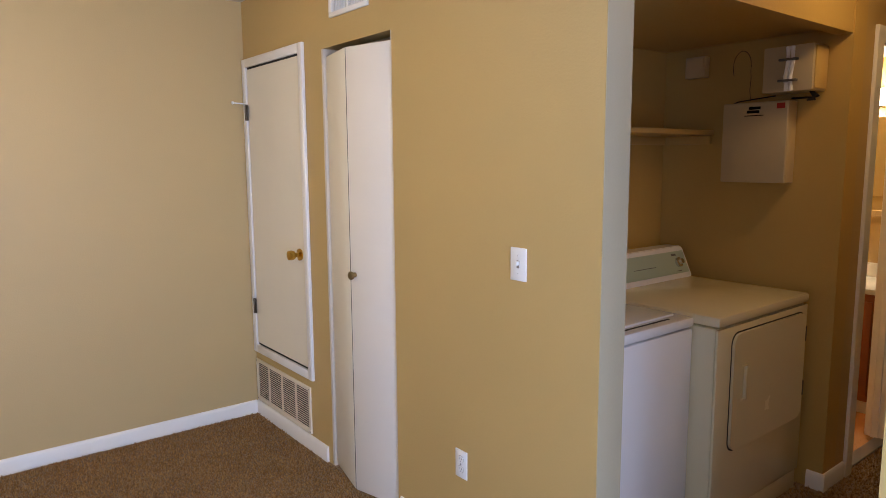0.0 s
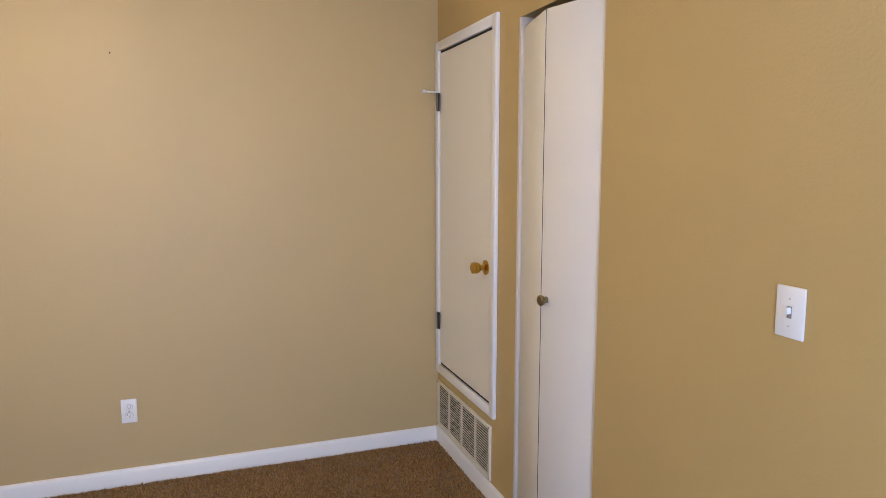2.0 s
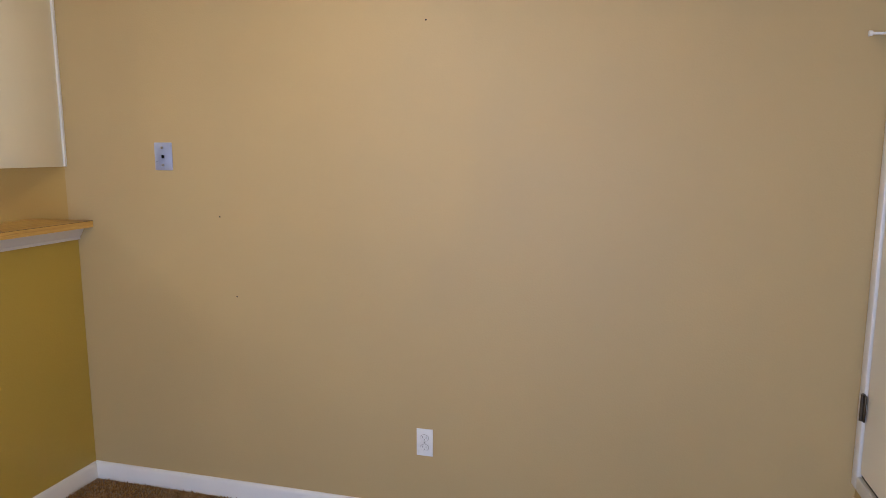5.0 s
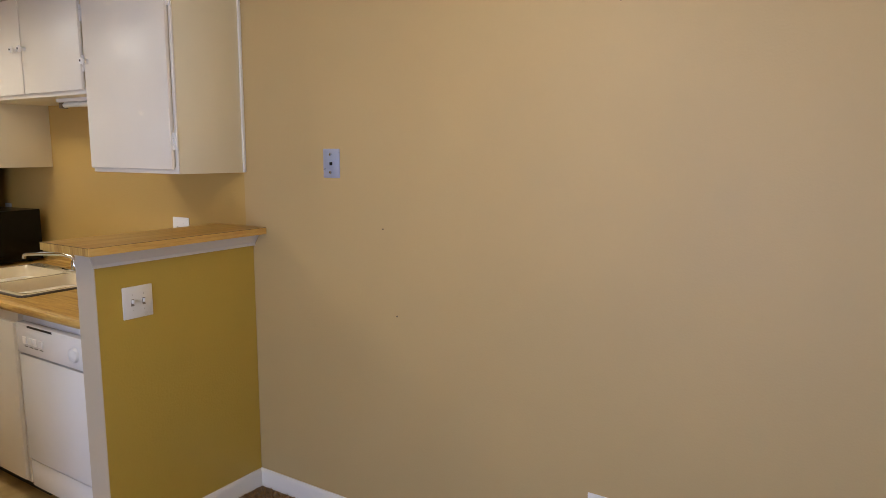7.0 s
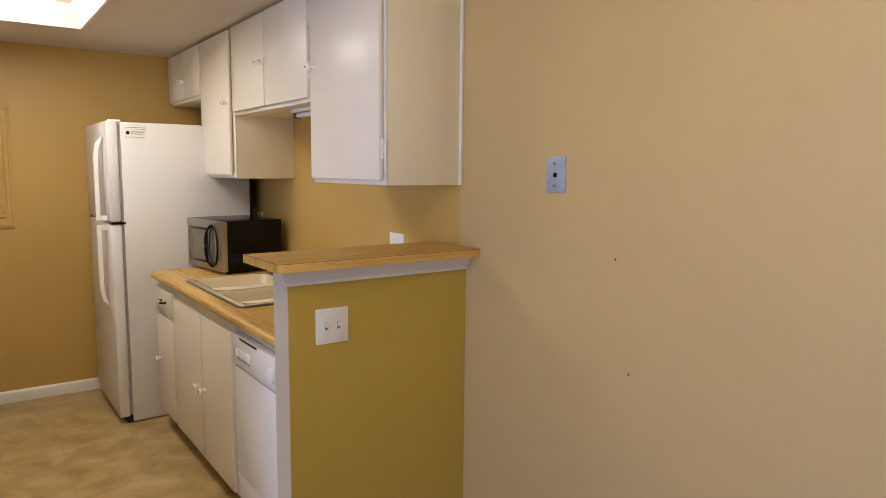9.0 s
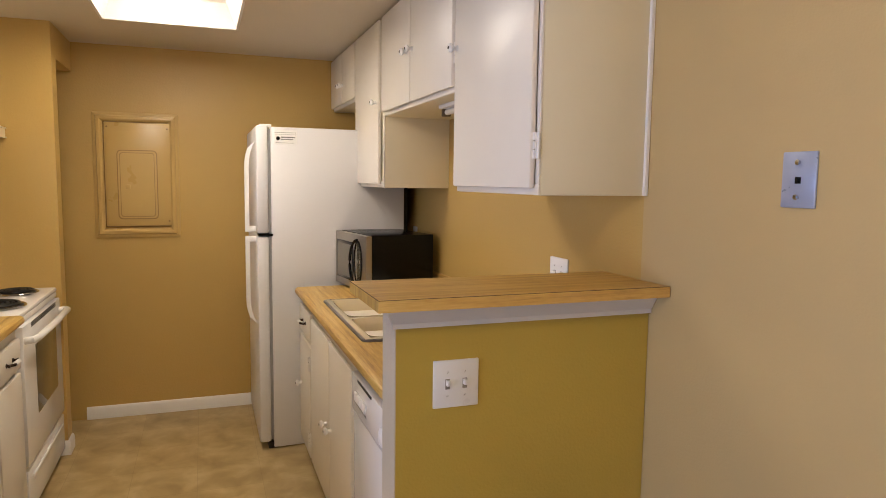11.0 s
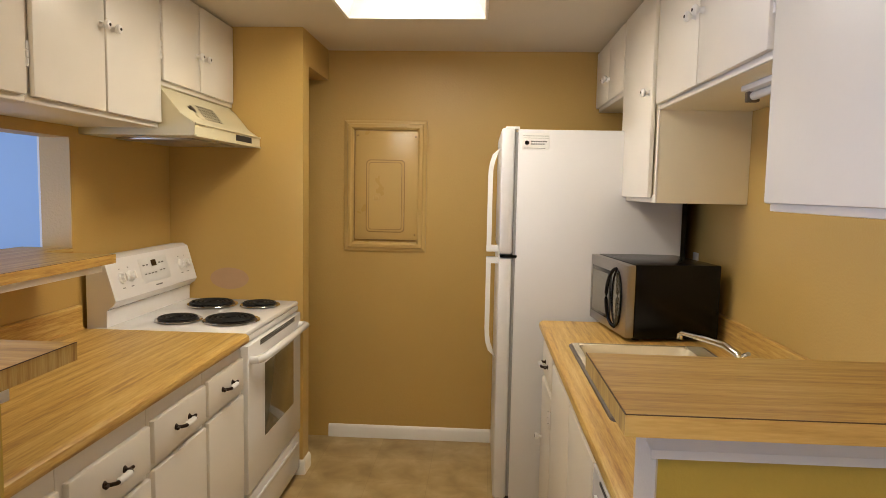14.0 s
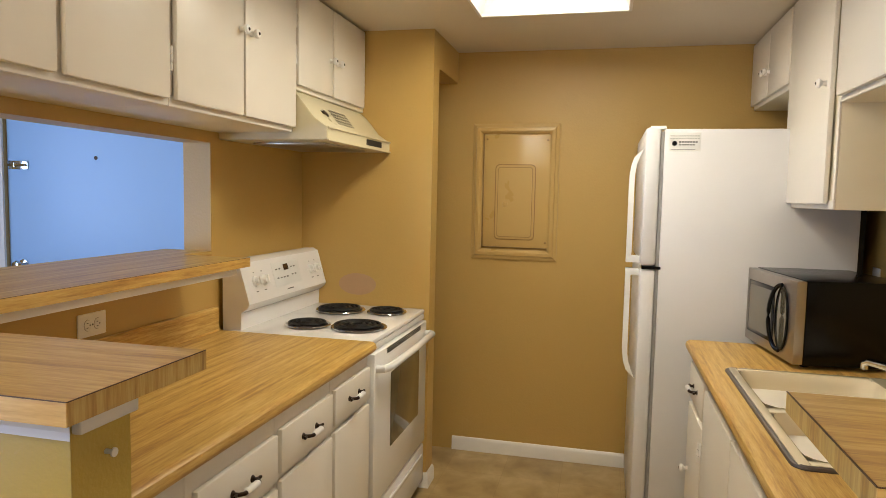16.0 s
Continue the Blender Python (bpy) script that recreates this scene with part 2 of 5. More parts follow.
def box(bm, x0, x1, y0, y1, z0, z1, bev=0.0, seg=2):
    """A box with rounded edges, added to bm."""
    x0, x1, y0, y1, z0, z1 = min(x0, x1), max(x0, x1), min(y0, y1), max(y0, y1), min(z0, z1), max(z0, z1)
    t = bmesh.new()
    bmesh.ops.create_cube(t, size=1.0)
    for v in t.verts:
        v.co = Vector(((x0 + x1) / 2 + v.co.x * (x1 - x0), (y0 + y1) / 2 + v.co.y * (y1 - y0), (z0 + z1) / 2 + v.co.z * (z1 - z0)))
    if bev:
        bmesh.ops.bevel(t, geom=t.edges[:], offset=min(bev, 0.45 * min(x1 - x0, y1 - y0, z1 - z0)), segments=seg, affect="EDGES", profile=0.5)
    merge(bm, t)
    return bm


def merge(bm, t, m=None):
    if m is not None:
        t.transform(m)
    me = bpy.data.meshes.new("tmp")
    t.to_mesh(me)
    t.free()
    bm.from_mesh(me)
    bpy.data.meshes.remove(me)


def boxes(*args, bev=0.0):
    bm = bmesh.new()
    for a in args:
        box(bm, *a, bev=bev)
    return bm


def lathe(bm, profile, m, n=20):
    """Turns a profile of (radius, height) about the local z axis and places it by m."""
    t = bmesh.new()
    rings = []
    for r, z in profile:
        if r < 1e-6:
            rings.append([t.verts.new((0, 0, z))])
        else:
            rings.append([t.verts.new((r * math.cos(2 * math.pi * i / n), r * math.sin(2 * math.pi * i / n), z)) for i in range(n)])
    for a, b in zip(rings, rings[1:]):
        for i in range(n):
            j = (i + 1) % n
            if len(a) == 1 and len(b) > 1:
                t.faces.new((a[0], b[i], b[j]))
            elif len(b) == 1 and len(a) > 1:
                t.faces.new((a[i], a[j], b[0]))
            elif len(a) > 1:
                t.faces.new((a[i], a[j], b[j], b[i]))
    bmesh.ops.recalc_face_normals(t, faces=t.faces[:])
    merge(bm, t, m)
    return bm


def tube(bm, pts, r, n=8, closed=False):
    """A round bar along a line of points."""
    pts = [Vector(p) for p in pts]
    t = bmesh.new()
    rings = []
    for i, p in enumerate(pts):
        if closed:
            d = pts[(i + 1) % len(pts)] - pts[i - 1]
        else:
            d = pts[min(i + 1, len(pts) - 1)] - pts[max(i - 1, 0)]
        q = d.to_track_quat("Z", "Y")
        rings.append([t.verts.new(p + q @ Vector((r * math.cos(2 * math.pi * k / n), r * math.sin(2 * math.pi * k / n), 0))) for k in range(n)])
    pairs = list(zip(rings, rings[1:]))
    if closed:
        pairs.append((rings[-1], rings[0]))
    for a, b in pairs:
        for k in range(n):
            t.faces.new((a[k], a[(k + 1) % n], b[(k + 1) % n], b[k]))
    if not closed:
        t.faces.new(rings[0][::-1])
        t.faces.new(rings[-1])
    merge(bm, t)
    return bm


def extrude_profile(bm, poly, axis, a, b, bev=0.0):
    """A prism: poly in the two other axes (in xyz order), from a to b along the axis."""
    t = bmesh.new()

    def at(u, v, w):
        return {"x": (w, u, v), "y": (u, w, v), "z": (u, v, w)}[axis]
    lo = [t.verts.new(at(u, v, a)) for u, v in poly]
    hi = [t.verts.new(at(u, v, b)) for u, v in poly]
    t.faces.new(lo)
    t.faces.new(hi)
    for i in range(len(poly)):
        j = (i + 1) % len(poly)
        t.faces.new((lo[i], lo[j], hi[j], hi[i]))
    bmesh.ops.recalc_face_normals(t, faces=t.faces[:])
    if bev:
        bmesh.ops.bevel(t, geom=t.edges[:], offset=bev, segments=2, affect="EDGES")
    merge(bm, t)
    return bm


def smooth_mesh(me, angle=35):
    for poly in me.polygons:
        poly.use_smooth = True
    me.set_sharp_from_angle(angle=radians(angle))


def thing(name, label, category, loc, group=""):
    ob = new(name)
    ob.empty_display_size = 0.05
    ob.location = loc
    ORIGIN[ob] = Vector(loc)
    return tagged(ob, label, category, group)


def part(name, bm, mat, parent, label="", smooth=True):
    """Links a bmesh, drawn in the place's own metres, as one mesh under a thing or a part."""
    o = ORIGIN[parent]
    bm.transform(Matrix.Translation(-o))
    me = bpy.data.meshes.new(name)
    bm.to_mesh(me)
    bm.free()
    me.materials.append(mat)
    if smooth:
        smooth_mesh(me)
    ob = new(name, me)
    ob.parent = parent
    ORIGIN[ob] = o
    return tagged(ob, label)


def single(name, bm, mat, label="", category="", kind="", group="", smooth=True):
    me = bpy.data.meshes.new(name)
    bm.to_mesh(me)
    bm.free()
    me.materials.append(mat)
    if smooth:
        smooth_mesh(me)
    ob = new(name, me)
    ORIGIN[ob] = Vector((0, 0, 0))
    return tagged(ob, label, category, group, kind)


def structure(name, bm, mat, label="", smooth=False):
    return single(name, bm, mat, label, name.split("_")[0], "structure", smooth=smooth)


# axes for things that stick out of a wall: local z points out of the wall
OUT_S = Matrix.Rotation(radians(90), 4, "X")      # towards -y
OUT_N = Matrix.Rotation(radians(-90), 4, "X")     # towards +y
OUT_W = Matrix.Rotation(radians(-90), 4, "Y")     # towards -x
OUT_E = Matrix.Rotation(radians(90), 4, "Y")      # towards +x


def T(x, y, z):
    return Matrix.Translation((x, y, z))

# ---- the large structure ----
XE, KC, DC = -6.096, 2.268, 2.456        # kitchen end wall, kitchen ceiling, dining ceiling
LX0, LX1, LY0, LY1 = -5.352, -4.132, -1.608, -0.982   # opening of the ceiling light box

structure("floor_carpet", boxes((-3.21, 3.4, -5.32, 0.0, -0.12, 0.0), (-5.72, -3.21, -5.32, -2.62, -0.12, 0.0)), M_CARPET, "brown cut-pile carpet")
structure("floor_kitchen", boxes((XE - 0.1, -3.21, -2.62, 0.0, -0.10, 0.006)), M_VINYL, "tan stone-patterned sheet vinyl floor")
structure("floor_pantry", boxes((XE - 0.1, -5.6, -3.4, -2.62, -0.10, 0.006)), M_VINYL, "tan stone-patterned sheet vinyl floor")
structure("floor_bath", boxes((1.77, 3.4, -2.57, -0.9, -0.10, 0.008)), M_BATHFLOOR, "orange-tan bathroom vinyl floor")

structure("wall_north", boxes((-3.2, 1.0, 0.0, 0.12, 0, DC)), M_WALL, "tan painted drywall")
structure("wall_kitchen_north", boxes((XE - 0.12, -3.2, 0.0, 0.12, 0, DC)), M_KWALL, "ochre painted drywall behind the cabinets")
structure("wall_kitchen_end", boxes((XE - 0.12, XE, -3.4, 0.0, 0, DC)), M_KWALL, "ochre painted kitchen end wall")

# closet wall with the furnace closet and the bifold opening
BF0, BF1, BFZ, CEND = -1.534, -0.941, 2.072, -2.612
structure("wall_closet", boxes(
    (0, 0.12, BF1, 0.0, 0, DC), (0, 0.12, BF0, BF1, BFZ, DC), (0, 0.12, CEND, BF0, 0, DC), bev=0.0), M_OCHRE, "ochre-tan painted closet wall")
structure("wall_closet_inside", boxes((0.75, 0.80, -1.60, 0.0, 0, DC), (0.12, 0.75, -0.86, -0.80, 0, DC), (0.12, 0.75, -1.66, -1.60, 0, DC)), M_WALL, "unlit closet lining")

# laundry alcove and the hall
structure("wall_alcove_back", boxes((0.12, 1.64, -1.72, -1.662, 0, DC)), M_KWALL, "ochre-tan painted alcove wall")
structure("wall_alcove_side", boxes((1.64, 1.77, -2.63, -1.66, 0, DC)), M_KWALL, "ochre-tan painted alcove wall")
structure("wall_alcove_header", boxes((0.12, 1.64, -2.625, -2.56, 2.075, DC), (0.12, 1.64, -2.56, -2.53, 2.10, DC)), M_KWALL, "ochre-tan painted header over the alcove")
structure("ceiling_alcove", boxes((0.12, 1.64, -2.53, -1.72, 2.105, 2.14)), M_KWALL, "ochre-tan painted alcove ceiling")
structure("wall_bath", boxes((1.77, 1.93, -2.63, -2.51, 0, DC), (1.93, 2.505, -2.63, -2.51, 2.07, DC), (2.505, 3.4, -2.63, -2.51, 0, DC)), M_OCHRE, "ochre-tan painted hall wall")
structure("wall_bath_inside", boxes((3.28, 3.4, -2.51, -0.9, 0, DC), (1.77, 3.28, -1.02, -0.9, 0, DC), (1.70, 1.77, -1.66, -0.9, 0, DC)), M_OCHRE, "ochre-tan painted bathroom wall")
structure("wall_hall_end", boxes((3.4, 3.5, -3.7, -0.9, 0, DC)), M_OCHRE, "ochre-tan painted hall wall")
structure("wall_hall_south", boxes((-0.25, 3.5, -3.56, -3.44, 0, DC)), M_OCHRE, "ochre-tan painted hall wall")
structure("wall_living_east", boxes((-0.25, -0.13, -5.2, -3.56, 0, DC)), M_WALL, "tan painted living room wall")
structure("wall_living_south", boxes((-5.72, -4.7, -5.32, -5.2, 0, DC), (-4.7, -3.3, -5.32, -5.2, 0, 0.88), (-4.7, -3.3, -5.32, -5.2, 2.1, DC), (-3.3, -2.4, -5.32, -5.2, 0, DC), (-0.6, 0.12, -5.32, -5.2, 0, DC), (-2.4, -0.6, -5.32, -5.2, 2.1, DC)), M_WALL, "tan painted wall round the patio door")
structure("wall_entry_west", boxes((-5.72, -5.6, -5.2, -4.47, 0, DC), (-5.72, -5.6, -3.27, -2.68, 0, DC), (-5.72, -5.6, -4.47, -3.27, 2.06, DC)), M_WALL, "tan painted entry wall")
structure("ceiling_dining", boxes((-3.15, 3.5, -5.32, 0.12, DC, DC + 0.08), (-5.72, -3.15, -5.32, -2.68, DC, DC + 0.08)), M_CEIL, "off-white textured ceiling")
structure("ceiling_kitchen", boxes(
    (XE - 0.12, LX0, -2.68, 0.0, KC, KC + 0.03), (LX1, -3.15, -2.68, 0.0, KC, KC + 0.03), (LX0, LX1, -2.68, LY0, KC, KC + 0.03), (LX0, LX1, LY1, 0.0, KC, KC + 0.03),
    (-3.15, -3.12, -2.68, 0.0, KC, DC + 0.08), (XE - 0.12, -3.15, -2.68, 0.0, DC + 0.04, DC + 0.08), (XE - 0.12, -5.6, -3.45, -2.68, KC, KC + 0.03)), M_CEIL, "off-white textured dropped ceiling")

# kitchen south wall with the pass-through, the stub beside the range and the pantry opening
PT0, PT1, PTB, PTT = -4.735, -3.30, 1.205, 1.662
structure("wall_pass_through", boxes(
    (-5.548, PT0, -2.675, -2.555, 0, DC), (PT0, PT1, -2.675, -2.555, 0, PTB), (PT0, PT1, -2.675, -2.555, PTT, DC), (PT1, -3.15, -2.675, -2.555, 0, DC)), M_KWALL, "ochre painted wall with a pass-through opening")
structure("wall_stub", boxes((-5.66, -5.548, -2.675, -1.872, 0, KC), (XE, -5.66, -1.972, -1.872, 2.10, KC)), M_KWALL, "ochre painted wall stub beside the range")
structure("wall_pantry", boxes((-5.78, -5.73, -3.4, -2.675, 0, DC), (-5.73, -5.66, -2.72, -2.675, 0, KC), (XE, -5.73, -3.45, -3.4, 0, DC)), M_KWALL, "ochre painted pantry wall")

# low walls under the two bars
LWX0, LWX1 = -3.275, -3.155
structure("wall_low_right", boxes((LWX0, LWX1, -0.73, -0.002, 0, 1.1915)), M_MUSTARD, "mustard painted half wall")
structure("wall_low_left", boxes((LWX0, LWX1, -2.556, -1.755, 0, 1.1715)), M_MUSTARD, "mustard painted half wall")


def baseboard(name, poly_from, poly_to, out, h=0.083):
    """A run of white baseboard with an eased top; out is the side it stands proud of."""
    (ax, ay), (bx, by) = poly_from, poly_to
    bm = bmesh.new()
    prof = [(0, 0), (0.013, 0), (0.013, h - 0.018), (0.009, h - 0.006), (0.004, h), (0, h)]
    if abs(ay - by) < 1e-6:
        extrude_profile(bm, [(ay + out * u, v) for u, v in prof], "x", min(ax, bx), max(ax, bx))
    else:
        extrude_profile(bm, [(ax + out * u, v) for u, v in prof], "y", min(ay, by), max(ay, by))
    return structure(name, bm, M_TRIM, "white painted baseboard", smooth=True)


baseboard("baseboard_north", (LWX1, 0), (-0.013, 0), -1)
baseboard("baseboard_closet_a", (0, -0.900), (0, 0), -1)
baseboard("baseboard_closet_b", (0, CEND), (0, -1.555), -1)
baseboard("baseboard_low_right", (LWX1, -0.73), (LWX1, -0.013), 1)
baseboard("baseboard_low_left", (LWX1, -2.5), (LWX1, -1.755), 1)
baseboard("baseboard_kitchen_end", (XE, -1.862), (XE, -0.05), 1)
baseboard("baseboard_alcove", (1.64, -2.63), (1.86, -2.63), -1)
baseboard("baseboard_alcove_side", (1.64, -2.643), (1.64, -2.56), -1)
baseboard("baseboard_stub", (-5.66, -1.872), (-5.548, -1.872), 1)
baseboard("baseboard_stub_side", (-5.548, -1.93), (-5.548, -1.859), 1)
baseboard("baseboard_pantry", (XE, -3.4), (XE, -1.99), 1)
baseboard("baseboard_hall", (2.575, -2.63), (3.4, -2.63), -1)
tb = structure("trim_bath_door", boxes((1.862, 1.936, -2.648, -2.63, 0, 2.135), (1.936, 2.499, -2.648, -2.63, 2.065, 2.135), (2.499, 2.573, -2.648, -2.63, 0, 2.135), (1.93, 1.945, -2.63, -2.505, 0, 2.055), (2.490, 2.505, -2.63, -2.505, 0, 2.055), (1.945, 2.490, -2.63, -2.505, 2.055, 2.068), (2.478, 2.490, -2.575, -2.540, 0, 2.055), bev=0.004), M_TRIM, "white door casing")


sp_ = boxes((2.4885, 2.490, -2.612, -2.584, 0.94, 1.0), bev=0.0005)
tube(sp_, [(2.487, -2.60, 0.955), (2.482, -2.604, 0.97), (2.487, -2.60, 0.985)], 0.004)
part("strike_plate", sp_, M_BRONZE, tb, "dark strike plate")


# white crown strip under each bar
def bar_trim(name, y0, y1, mitre, zt=1.165, zb=1.126):
    """Crown moulding with a flat foot; the free end flares out with the slope."""
    bm = bmesh.new()
    prof = [(0, zt), (0.040, zt), (0.038, zt - 0.005), (0.015, zb + 0.015), (0.012, zb + 0.012), (0.012, zb), (0, zb)]
    rows = []
    for y, s_ in ((y0, -1 if mitre == "low" else 0), (y1, 1 if mitre == "high" else 0)):
        rows.append([bm.verts.new((LWX1 + u_, y + s_ * u_ * 0.9, z)) for u_, z in prof])
    for q in range(len(prof)):
        k = (q + 1) % len(prof)
        bm.faces.new((rows[0][q], rows[0][k], rows[1][k], rows[1][q]))
    bm.faces.new(rows[0])
    bm.faces.new(rows[1])
    bmesh.ops.recalc_face_normals(bm, faces=bm.faces[:])
    return structure(name, bm, M_TRIM, "white painted moulding under the bar top", smooth=False)


bar_trim("trim_bar_right", -0.732, -0.002, "low", 1.1915, 1.134)
bar_trim("trim_bar_left", -2.55, -1.7552, "high", 1.1715, 1.130)
structure("trim_bar_left_end", boxes((LWX0, LWX1 - 0.001, -1.7545, -1.738, 1.134, 1.1715), bev=0.003), M_TRIM, "white painted moulding under the bar end")
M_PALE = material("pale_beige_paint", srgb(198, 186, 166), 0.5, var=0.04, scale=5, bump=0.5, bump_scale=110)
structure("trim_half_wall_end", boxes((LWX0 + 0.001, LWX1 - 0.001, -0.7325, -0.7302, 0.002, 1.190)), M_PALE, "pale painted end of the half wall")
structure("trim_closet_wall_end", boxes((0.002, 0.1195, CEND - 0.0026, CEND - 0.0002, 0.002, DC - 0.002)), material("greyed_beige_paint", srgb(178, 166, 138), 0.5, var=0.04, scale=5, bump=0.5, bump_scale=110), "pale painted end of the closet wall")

# ---- patio door in the living room ----
PX0, PX1, PYO, PYI = -2.4, -0.6, -5.29, -5.23
w = structure("window_patio", boxes((PX0, PX0 + 0.06, PYO, PYI, 0.02, 2.1), (PX1 - 0.06, PX1, PYO, PYI, 0.02, 2.1), (PX0 + 0.06, PX1 - 0.06, PYO, PYI, 2.04, 2.1), (PX0 + 0.06, PX1 - 0.06, PYO, PYI, 0.0, 0.06), (-1.54, -1.46, PYO, PYI, 0.06, 2.04), bev=0.004), M_TRIM, "white sliding patio door")
for a, b in ((PX0 + 0.06, -1.54), (-1.46, PX1 - 0.06)):
    pane = part("pane", boxes((a, b, -5.263, -5.257, 0.06, 2.04)), M_GLASS, w, smooth=False)
    pane.visible_shadow = False
# unseen window added round the lamp that lights the entry
w = structure("window_living", boxes((-4.7, -4.65, PYO, PYI, 0.88, 2.1), (-3.35, -3.3, PYO, PYI, 0.88, 2.1), (-4.65, -3.35, PYO, PYI, 2.05, 2.1), (-4.65, -3.35, PYO, PYI, 0.88, 0.93), (-4.65, -3.35, PYO, PYI, 1.47, 1.51), bev=0.004), M_TRIM, "white window, unseen, added to light the entry")
for a, b in ((0.93, 1.47), (1.51, 2.05)):
    pane = part("pane", boxes((-4.65, -3.35, -5.263, -5.257, a, b)), M_GLASS, w, smooth=False)
    pane.visible_shadow = False
structure("ground_patio", boxes((-40, 40, -60, -5.32, -0.3, -0.15)), material("concrete_patio", srgb(150, 146, 138), 0.9, var=0.1, scale=2, bump=0.4, bump_scale=60), "pale concrete patio")

# ---- front door in the entry ----
d = structure("door_front", boxes((-5.66, -5.618, -4.466, -3.275, 0.01, 2.05), bev=0.003), M_FRONTDOOR, "pale blue painted steel front door, closed")
kn = lathe(bmesh.new(), [(0.034, 0), (0.034, 0.008), (0.014, 0.014), (0.012, 0.030), (0.026, 0.040), (0.030, 0.052), (0.024, 0.066), (0, 0.070)], T(-5.618, -4.365, 1.015) @ OUT_E)
part("door_knob", kn, M_CHROME, d, "shiny metal door knob")
part("peephole", lathe(bmesh.new(), [(0.011, 0), (0.011, 0.003), (0.006, 0.004), (0, 0.002)], T(-5.618, -3.852, 1.645) @ OUT_E), M_BRONZE, d)
la = boxes((-5.618, -5.610, -4.45, -4.315, 1.575, 1.625), bev=0.002)
tube(la, [(-5.603, -4.445, 1.60), (-5.603, -4.325, 1.60)], 0.008)
box(la, -5.612, -5.596, -4.41, -4.395, 1.585, 1.615, bev=0.002)
part("slide_bolt", la, M_CHROME, d, "metal slide bolt")
structure("trim_front_door", boxes((-5.60, -5.585, -4.56, -4.47, 0, 2.14), (-5.60, -5.585, -3.27, -3.18, 0, 2.14), (-5.60, -5.585, -4.47, -3.27, 2.055, 2.14), bev=0.003), M_TRIM, "white door casing")

# ---- doors in the closet wall ----
f = structure("door_furnace", boxes((-0.010, -0.004, -0.718, -0.062, 0.462, 2.070), bev=0.002), M_DOOR, "cream painted furnace closet door, closed")
cs = boxes((-0.018, 0.0, -0.056, -0.008, 0.400, 2.130), (-0.018, 0.0, -0.769, -0.724, 0.400, 2.130), (-0.018, 0.0, -0.724, -0.056, 2.082, 2.130), (-0.018, 0.0, -0.724, -0.056, 0.400, 0.448), bev=0.004)
part("casing", cs, M_TRIM, f, "white casing")
part("shadow_gap", boxes((-0.0025, 0.0, -0.7245, -0.0555, 0.4475, 2.0825)), M_GAPSHADE, f, "dark gap round the door")
kn = lathe(bmesh.new(), [(0.032, 0), (0.032, 0.006), (0.013, 0.012), (0.012, 0.028), (0.022, 0.036), (0.026, 0.050), (0.024, 0.066), (0.016, 0.070), (0, 0.068)], T(-0.010, -0.668, 1.063) @ OUT_W)
part("door_knob", kn, M_BRASS, f, "polished brass knob")
for z in (1.828, 0.690):
    h = boxes((-0.0215, -0.016, -0.078, -0.046, z - 0.045, z + 0.045), bev=0.001)
    tube(h, [(-0.024, -0.061, z - 0.045), (-0.024, -0.061, z + 0.045)], 0.006)
    hg = part("hinge", h, M_DARKHINGE, f, "dark worn hinge")
    if z > 1:
        st = tube(bmesh.new(), [(-0.024, -0.061, z + 0.05), (-0.055, -0.050, z + 0.052), (-0.085, -0.045, z + 0.054)], 0.004)
        lathe(st, [(0, 0), (0.008, 0.002), (0.009, 0.012), (0, 0.014)], T(-0.085, -0.045, z + 0.054) @ OUT_W)
        part("door_stop", st, M_PLATE, hg, "hinge-pin door stop with white tips")

# bifold, pulled slightly open
b = structure("door_bifold", boxes((0.075, 0.095, BF0 + 0.01, BF1 - 0.01, BFZ - 0.028, BFZ - 0.004)), M_STEEL, "white bifold closet door, slightly open, on a metal track")


def leaf(a, c, z0, z1, th=0.028):
    a, c = Vector((*a, 0)), Vector((*c, 0))
    d_ = c - a
    t = boxes((0, d_.length, 0, th, z0, z1), bev=0.003)
    t.transform(T(a.x, a.y, 0) @ Matrix.Rotation(math.atan2(d_.y, d_.x), 4, "Z"))
    return t


FOLD = (-0.054, -1.252)
part("leaf", leaf((0.012, -0.962), FOLD, 0.012, 2.035), M_DOOR, b, "cream door leaf")
part("leaf", leaf((FOLD[0] - 0.001, FOLD[1] - 0.007), (0.012, -1.527), 0.012, 2.035), M_BIFOLD, b, "white door leaf")
# dark strip over the first leaf's end face, shade given as colour
part("fold_shade", boxes((FOLD[0] + 0.0012, FOLD[0] + 0.026, FOLD[1] - 0.0066, FOLD[1] - 0.0005, 0.014, 2.033)), M_GAPSHADE, b, "dark strip standing for the shade at the fold", smooth=False)
kx = Matrix.Rotation(math.atan2(-1.527 - FOLD[1], 0.012 - FOLD[0]), 4, "Z")
kn = lathe(bmesh.new(), [(0.012, 0), (0.010, 0.012), (0.018, 0.020), (0.019, 0.028), (0.012, 0.032), (0, 0.030)], T(-0.048, -1.285, 1.040) @ kx @ OUT_S)
part("knob", kn, M_DULLBRASS, b, "dull brass knob")
part("jamb", boxes((0.0, 0.12, BF1 - 0.018, BF1, 0, BFZ), (0.0, 0.12, BF0, BF0 + 0.008, 0, BFZ), bev=0.002), material("beige_jamb_paint", srgb(206, 196, 182), 0.45), b, "beige painted jamb")

